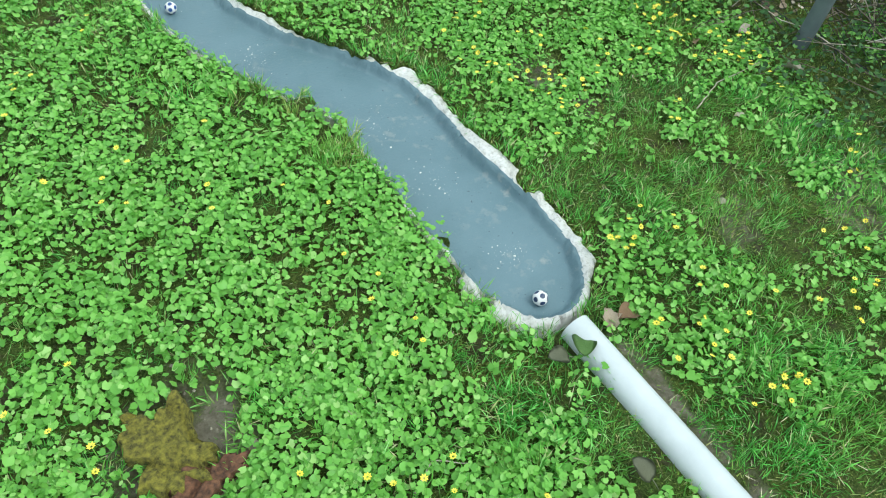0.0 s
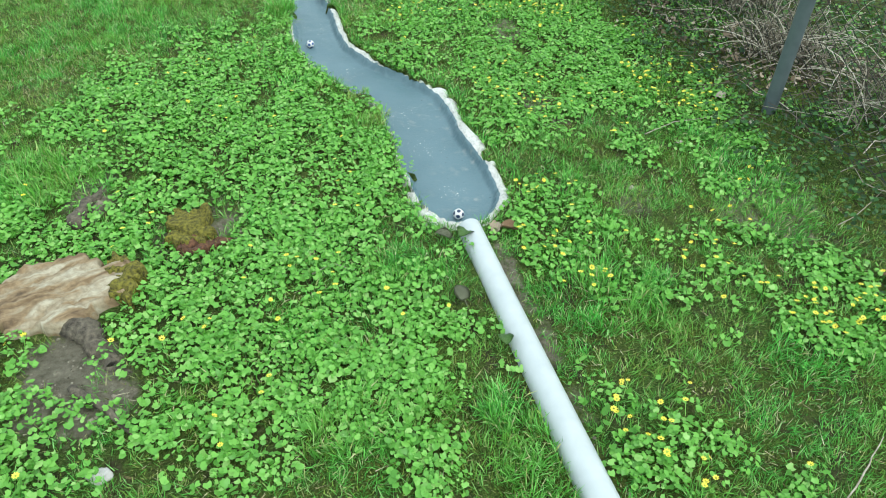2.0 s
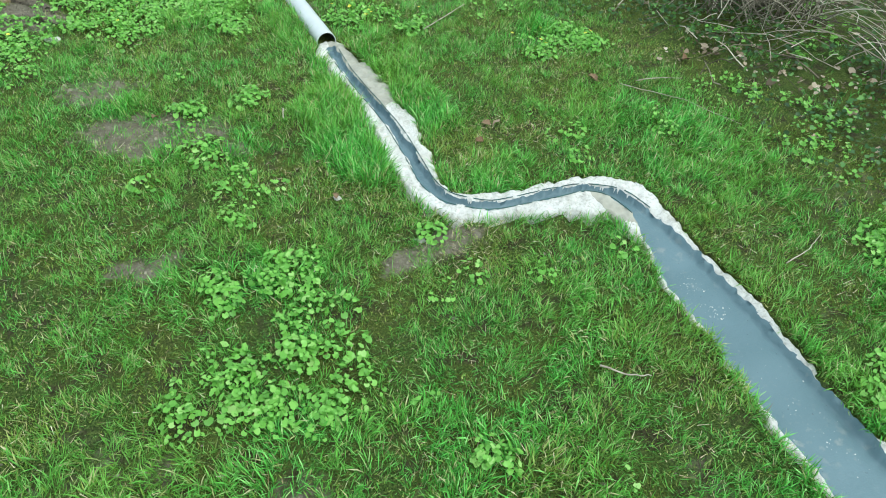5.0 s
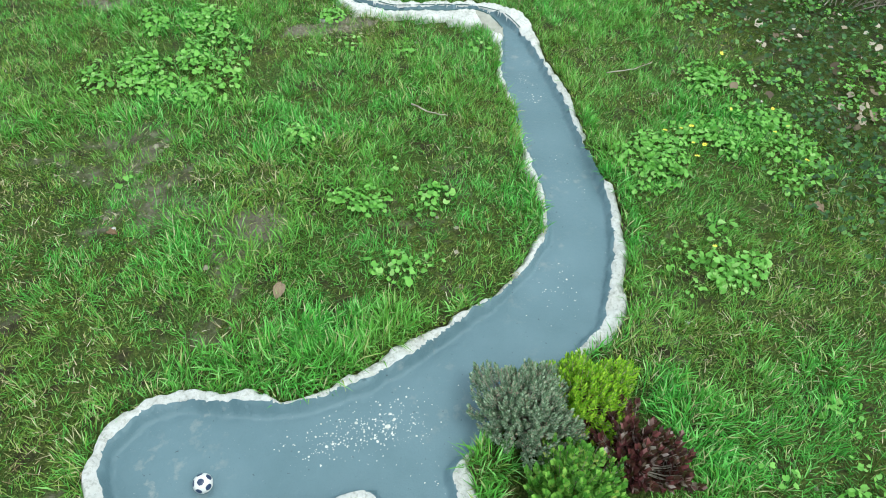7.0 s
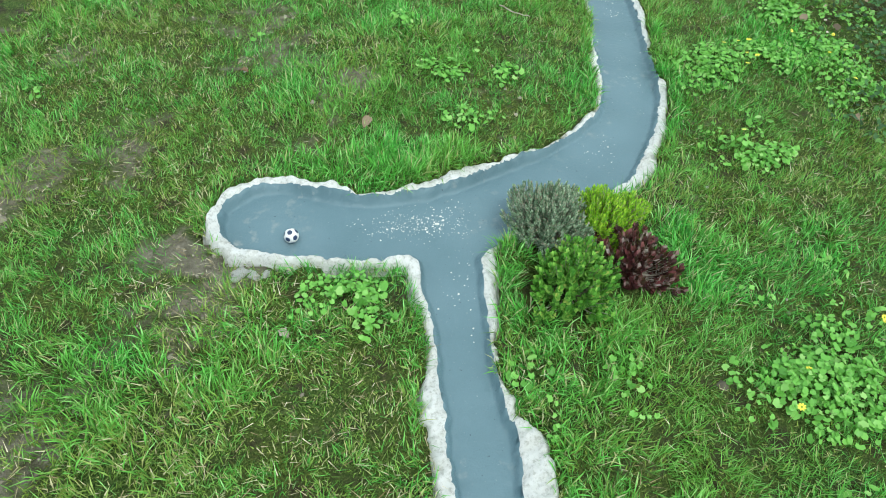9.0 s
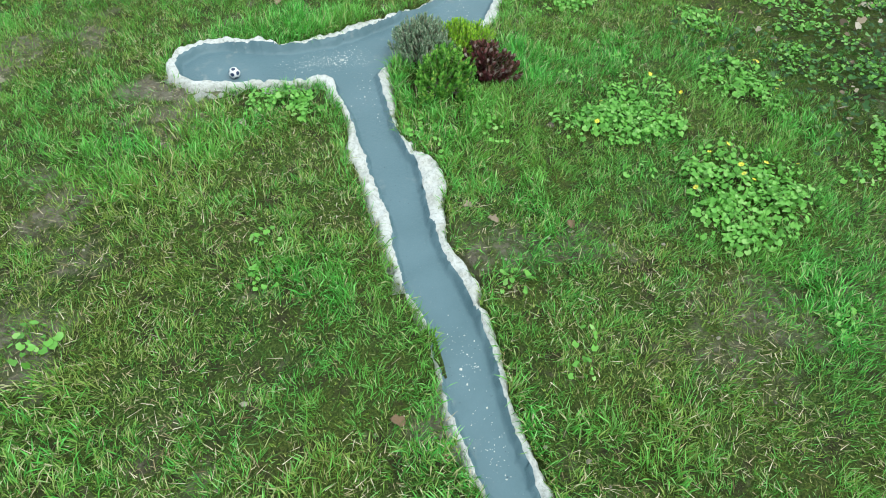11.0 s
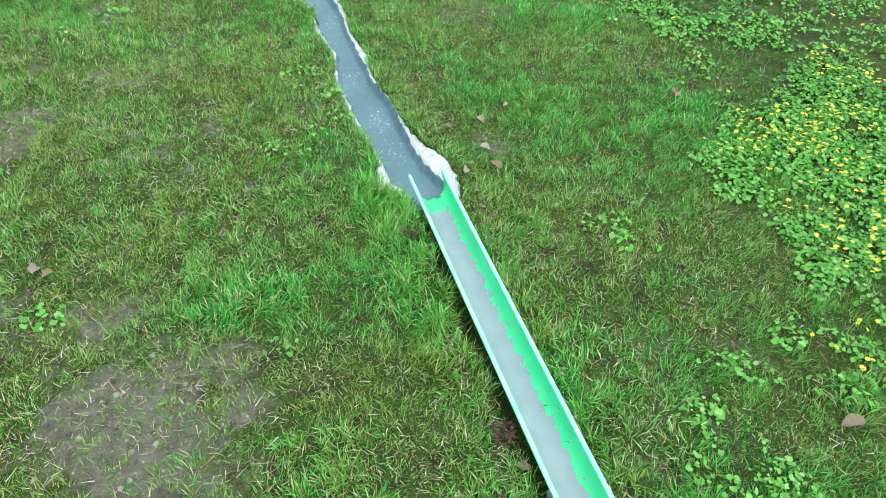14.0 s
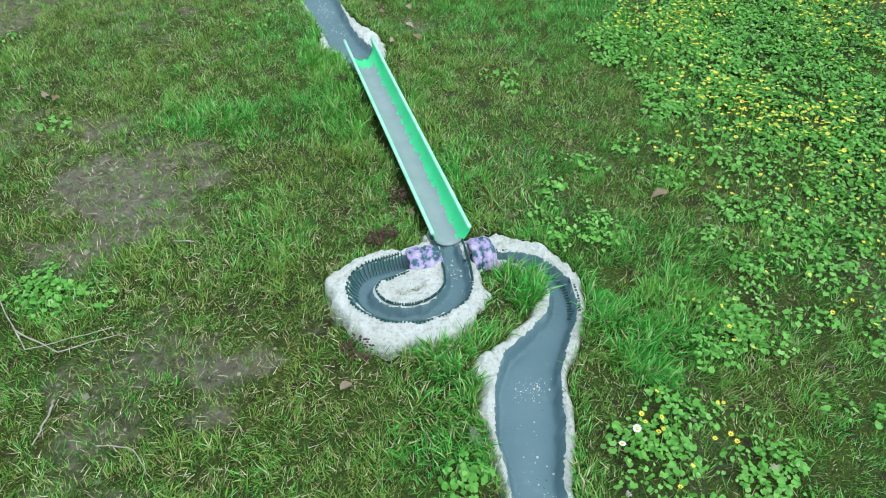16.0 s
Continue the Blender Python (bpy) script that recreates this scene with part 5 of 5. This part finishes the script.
def build_twig_litter():
    """Fallen dead stems lying criss-cross along the verge."""
    g = random.Random(83)
    bm = bmesh.new()
    for i in range(900):
        x, y = g.triangular(2.25, 3.9, 3.0), g.uniform(-2.0, 4.6)
        a, long = g.uniform(0, math.pi), g.uniform(0.06, 0.42)
        bend = g.uniform(-0.25, 0.25) * long
        pts = []
        for t in (-0.5, -0.17, 0.17, 0.5):
            px, py = x + long * t * math.cos(a) - bend * t * t * math.sin(a), y + long * t * math.sin(a) + bend * t * t * math.cos(a)
            pts.append((px, py, float(ground_height(px, py)) + 0.025 + 0.05 * g.random()))
        r = g.uniform(0.0012, 0.0034)
        tube(bm, pts, [r, r * 0.9, r * 0.7, r * 0.4], 4, False)
    tagged(part("fallen_twigs", bm, DRYSTEM), "fallen dry grey-brown stems along the verge", "twigs", kind="stuff")


DRYSTEM = mat_foliage("fallen_stems", [(0.0, (0.05, 0.042, 0.03)), (0.5, (0.19, 0.165, 0.12)), (1.0, (0.60, 0.55, 0.45))], None, 0.0, 0.9)


def build_flowers():
    """Yellow celandine flowers on short stems, eight narrow petals each."""
    def where(x, y):
        many = blobs(x, y, LEAFY, 41) * np.where(x > 1.0, np.where(y < -5, np.where(y < -8.3, 0.40, 1.0), 0.55), 0.06) * smooth(-0.3, 0.5, vnoise(x, y, 0.24, 81) + 0.4 * vnoise(x, y, 0.07, 82)) * smooth(0.2, 0.8, blobs(x, y, LEAFY, 41))
        return np.maximum(many, 0.06 * blobs(x, y, CLUMPS_A + CLUMPS_B, 43) * (x > 1.0))

    x, y, _ = places(72000, -1.2, 4.1, -10.0, 4.7, where, 21)
    n = len(x)
    z = ground_height(x, y) + rng.uniform(0.058, 0.10, n)
    r = rng.uniform(0.007, 0.0105, n) * np.where(y < -8.6, 0.85, 1.05)
    lean, turn, up = rng.normal(0, 0.35, n), rng.uniform(0, 6.28, n), rng.uniform(0.1, 0.6, n)
    verts, faces, slots = [], [], []
    for i in range(n):
        tilt = Euler((lean[i], 0.3 * math.sin(turn[i]), turn[i])).to_matrix()
        c = Vector((x[i], y[i], z[i]))
        for k in range(8):
            a = 2 * math.pi * k / 8
            d, s = Vector((math.cos(a), math.sin(a), up[i])), Vector((-math.sin(a), math.cos(a), 0))
            b = len(verts)
            for q in (d * 0.12, d * 0.6 + s * 0.24, d * 1.0, d * 0.6 - s * 0.24):
                verts.append(c + tilt @ (q * r[i]))
            faces.append((b, b + 1, b + 2, b + 3))
            slots.append(0)
        b = len(verts)
        foot = Vector((x[i] + rng.normal(0, 0.01), y[i] + rng.normal(0, 0.01), z[i] - 0.06))
        verts += [foot + Vector((0.001, 0, 0)), foot - Vector((0.001, 0, 0)), c - Vector((0.001, 0, 0)), c + Vector((0.001, 0, 0))]
        faces.append((b, b + 1, b + 2, b + 3))
        slots.append(1)
    tagged(new("celandine_flowers", np_mesh("celandine_flowers", verts, faces, [YELLOW, LEAF], False, slots)), "small bright yellow celandine flowers among the leaves", "flowers", kind="stuff")


def build_chips():
    """Flakes of bare mortar and pale grit stuck to the painted bed."""
    mat = mat_plain("pale_grit", (0.45, 0.46, 0.42), (0.78, 0.78, 0.74), 90, 0.9)
    spots = [
        (0.56, -4.13, 0.17, 0.06, 330), (0.66, -4.10, 0.10, 0.08, 110), (0.70, -4.35, 0.06, 0.22, 70), (1.20, -3.80, 0.10, 0.12, 50), (1.42, -3.3, 0.08, 0.35, 60), (1.47, -2.72, 0.04, 0.05, 40), (1.45, -2.85, 0.05, 0.04, 40),
        (0.95, 0.80, 0.05, 0.06, 60), (0.90, 1.15, 0.10, 0.10, 70), (0.88, 1.45, 0.10, 0.12, 60), (0.70, 1.95, 0.08, 0.10, 50), (0.75, -5.60, 0.04, 0.12, 70), (0.74, -5.85, 0.05, 0.10, 70), (0.74, -6.25, 0.05, 0.14, 80), (0.77, -6.62, 0.05, 0.10, 170), (0.78, -6.85, 0.05, 0.10, 90), (0.85, -9.05, 0.05, 0.035, 110), (0.77, -9.25, 0.06, 0.2, 40), (0.60, 2.6, 0.07, 0.3, 40), (0.775, -8.6, 0.035, 0.06, 60)]
    g = np.random.default_rng(31)
    xs = np.concatenate([g.normal(x, rx * 0.5, n) for x, y, rx, ry, n in spots])
    ys = np.concatenate([g.normal(y, ry * 0.5, n) for x, y, rx, ry, n in spots])
    d, rim, _, share = course_at(xs, ys, True)
    zs = course_height(xs, ys, d, rim, share)
    keep = d < -0.015
    xs, ys, zs = xs[keep], ys[keep], zs[keep]
    n, k = len(xs), 6
    size = g.lognormal(math.log(0.0016), 0.45, n)
    a = np.arange(k) * 2 * np.pi / k + g.uniform(0, 6, (n, 1))
    r = size[:, None] * g.uniform(0.6, 1.4, (n, k))
    low = np.stack([xs[:, None] + r * np.cos(a), ys[:, None] + r * np.sin(a), np.repeat((zs - 0.0006)[:, None], k, 1)], -1)
    peak = np.stack([xs, ys, zs + 0.0005 + 0.35 * size], -1)[:, None]
    v = np.concatenate([low, peak], 1).reshape(-1, 3)
    f = np.array([(i, (i + 1) % k, k) for i in range(k)])
    f = ((np.arange(n) * (k + 1))[:, None, None] + f[None]).reshape(-1, 3)
    tagged(new("paint_chips", np_mesh("paint_chips", v, f, mat, False)), "pale mortar chips and grit on the painted bed", "chips", kind="stuff")


def shrub(name, at, radius, high, count, stops, leaf_long, leaf_wide, label, seed, upright=0.5):
    """A small dome of sprigs, each a stem with whorls of little leaves."""
    g = random.Random(seed)
    plant = thing(name, label, "shrub", Matrix.Translation((*at, float(ground_height(*at)))), "shrubs planted at the bend")
    stems = bmesh.new()
    verts, faces = [], []
    for i in range(count):
        a, q = g.uniform(0, 2 * math.pi), math.sqrt(g.random())
        rag = 0.88 + 0.65 * noise.noise((1.7 * math.cos(a), 1.7 * math.sin(a), seed + 0.5)) + 0.25 * noise.noise((5 * math.cos(a), 5 * math.sin(a), seed))
        top = Vector((radius * q * rag * math.cos(a), radius * q * rag * math.sin(a), high * (1 - 0.72 * q * q) * g.uniform(0.78, 1.08)))
        foot = Vector((top.x * 0.25, top.y * 0.25, 0.0))
        way = (Vector((top.x, top.y, 0)).normalized() * q * (1 - upright) + Vector((g.uniform(-0.25, 0.25), g.uniform(-0.25, 0.25), 1.0))).normalized()
        knee = foot.lerp(top, 0.6) + Vector((0, 0, -0.01))
        tube(stems, [foot, knee, top], [0.0018, 0.0013, 0.0008], 4, False)
        u = way.orthogonal().normalized()
        w = way.cross(u)
        for k in range(7):
            s = k / 6
            c = top - way * (0.042 * (1 - s)) * (leaf_long / 0.012)
            for b in range(4 if s < 1 else 3):
                ang = b * math.pi / 2 + k * 0.8 + g.uniform(-0.3, 0.3)
                d = (math.cos(ang) * u + math.sin(ang) * w)
                out = (d * (1.0 - 0.55 * s) + way * (0.35 + 0.75 * s)).normalized()
                side = way.cross(d).normalized() * leaf_wide * g.uniform(0.8, 1.2)
                long = leaf_long * g.uniform(0.75, 1.2)
                n0 = len(verts)
                verts += [c, c + out * long * 0.5 + side / 2, c + out * long, c + out * long * 0.5 - side / 2]
                faces.append((n0, n0 + 1, n0 + 2, n0 + 3))
    tagged(part("stem", stems, TWIG, plant), kind="stuff")
    part("foliage", np_mesh("foliage", verts, faces, mat_foliage(name + "_leaves", stops, None, 0.15, 0.5), False), None, plant)


build_grass()
build_leaves()
build_twig_litter()
build_flowers()
build_chips()
shrub("grey_green_shrub", (0.955, -4.20), 0.150, 0.165, 620, [(0.0, (0.10, 0.17, 0.10)), (0.5, (0.26, 0.37, 0.24)), (0.85, (0.48, 0.58, 0.43)), (1.0, (0.48, 0.36, 0.29))], 0.010, 0.0045, "small grey-green shrub with needle leaves at the channel's edge", 1)
shrub("golden_green_shrub", (1.115, -4.17), 0.130, 0.130, 420, [(0.0, (0.12, 0.30, 0.02)), (0.5, (0.30, 0.55, 0.03)), (1.0, (0.54, 0.74, 0.08))], 0.012, 0.0045, "small bright yellow-green feathery shrub", 2, 0.7)
shrub("green_shrub", (0.978, -4.405), 0.160, 0.150, 175, [(0.0, (0.06, 0.20, 0.03)), (0.5, (0.15, 0.38, 0.05)), (0.9, (0.32, 0.58, 0.11)), (1.0, (0.45, 0.50, 0.12))], 0.016, 0.012, "low glossy green small-leaved shrub", 3, 0.4)
shrub("dark_red_shrub", (1.165, -4.35), 0.135, 0.110, 95, [(0.0, (0.03, 0.012, 0.015)), (0.5, (0.11, 0.028, 0.035)), (0.8, (0.22, 0.06, 0.07)), (0.92, (0.30, 0.22, 0.20)), (1.0, (0.42, 0.36, 0.33))], 0.021, 0.014, "low sprawling dark red-purple leaved shrub", 4, 0.3)


def build_clods():
    """Crumbs of soil on the bare patches."""
    g = np.random.default_rng(55)
    x, y = g.uniform(-0.9, 1.8, 110000), g.uniform(-9.5, 1.2, 110000)
    keep = (g.random(x.size) < 0.95 * bare_at(x, y) ** 1.4) & (course_at(x, y)[1] > 0.01)
    x, y = x[keep], y[keep]
    n, k = len(x), 5
    size = g.lognormal(math.log(0.0032), 0.5, n)
    a = np.arange(k) * 2 * np.pi / k + g.uniform(0, 6, (n, 1))
    r = size[:, None] * g.uniform(0.6, 1.4, (n, k))
    z = ground_height(x, y)
    low = np.stack([x[:, None] + r * np.cos(a), y[:, None] + r * np.sin(a), np.repeat((z - 0.001)[:, None], k, 1)], -1)
    peak = np.stack([x, y, z + 0.9 * size], -1)[:, None]
    f = np.array([(i, (i + 1) % k, k) for i in range(k)])
    f = ((np.arange(n) * (k + 1))[:, None, None] + f[None]).reshape(-1, 3)
    tagged(new("soil_crumbs", np_mesh("soil_crumbs", np.concatenate([low, peak], 1).reshape(-1, 3), f, CRUMB, False)), "loose grey-brown soil crumbs on bare patches", "soil", kind="stuff")


CRUMB = mat_foliage("soil_crumbs", [(0.0, (0.09, 0.08, 0.055)), (0.5, (0.22, 0.20, 0.15)), (1.0, (0.38, 0.35, 0.27))], None, 0.0, 0.95)
build_clods()


def build_moss():
    """Short mossy tips that fill the lawn between the blades."""
    x, y, _ = places(800000, -1.2, 2.6, -9.9, 4.5, lambda a, b: (1 - 0.85 * bare_at(a, b)) * (1 - 0.8 * blobs(a, b, LEAFY, 41)) * np.where(b < -2.4, a > -0.92, True) * (0.35 + 0.45 * smooth(-0.3, 0.5, vnoise(a, b, 0.2, 64))), 14)
    n = len(x)
    turn, face = rng.uniform(0, 6.28, n), rng.uniform(0, 6.28, n)
    long, half = rng.uniform(0.008, 0.020, n), rng.uniform(0.0012, 0.0026, n)
    z = ground_height(x, y) - 0.002
    foot = np.stack([x, y, z], 1)
    side = np.stack([np.cos(face) * half, np.sin(face) * half, np.zeros(n)], 1)
    tip = foot + np.stack([np.cos(turn) * long * 0.7, np.sin(turn) * long * 0.7, long * 0.75], 1)
    v = np.stack([foot - side, foot + side, tip], 1).reshape(-1, 3)
    me = np_mesh("lawn_moss", v, np.arange(3 * n).reshape(-1, 3), MOSS, False)
    tagged(new("lawn_moss", me), "short yellow-green moss between the grass blades", "moss", kind="stuff")


MOSS = mat_foliage("lawn_moss", [(0.0, (0.08, 0.06, 0.022)), (0.14, (0.06, 0.13, 0.018)), (0.4, (0.15, 0.31, 0.038)), (0.72, (0.28, 0.46, 0.07)), (0.88, (0.44, 0.50, 0.15)), (1.0, (0.66, 0.60, 0.36))], None, 0.2, 0.6, (0.26, 0.28, 0.05))
build_moss()


def daisy(at, radius, lean):
    """A small daisy: narrow white petals round a yellow disc."""
    z = float(ground_height(*at))
    flower = thing("daisy", "small white daisy with yellow centre beside the outlet channel", "flower", Matrix.Translation((at[0], at[1], z)))
    turn = Euler((lean, 0.2, at[0] * 9)).to_matrix()
    top = Vector((0, 0, 0.075))
    bm = bmesh.new()
    for k in range(15):
        a = 2 * math.pi * k / 15
        d, s = Vector((math.cos(a), math.sin(a), 0.18)), Vector((-math.sin(a), math.cos(a), 0))
        bm.faces.new([bm.verts.new(top + turn @ (q * radius)) for q in (d * 0.2, d * 0.7 + s * 0.16, d, d * 0.7 - s * 0.16)])
    part("petals", bm, PETAL, flower, "white narrow petals")
    bm = bmesh.new()
    bmesh.ops.create_uvsphere(bm, u_segments=10, v_segments=6, radius=radius * 0.34)
    bmesh.ops.scale(bm, vec=(1, 1, 0.6), verts=bm.verts)
    bmesh.ops.translate(bm, vec=top + Vector((0, 0, 0.001)), verts=bm.verts)
    part("disc", bm, YELLOW, flower, "yellow disc")
    bm = bmesh.new()
    tube(bm, [(0.004, 0, -0.005), (0.001, 0, 0.04), (0, 0, 0.074)], [0.0011, 0.001, 0.001], 6)
    part("stem", bm, LEAF, flower, "green stem")


PETAL = mat_plain("daisy_petals", (0.72, 0.72, 0.70), (0.82, 0.82, 0.80), 80, 0.6)
daisy((0.945, -9.33), 0.010, 0.2)
daisy((1.005, -9.30), 0.012, -0.25)
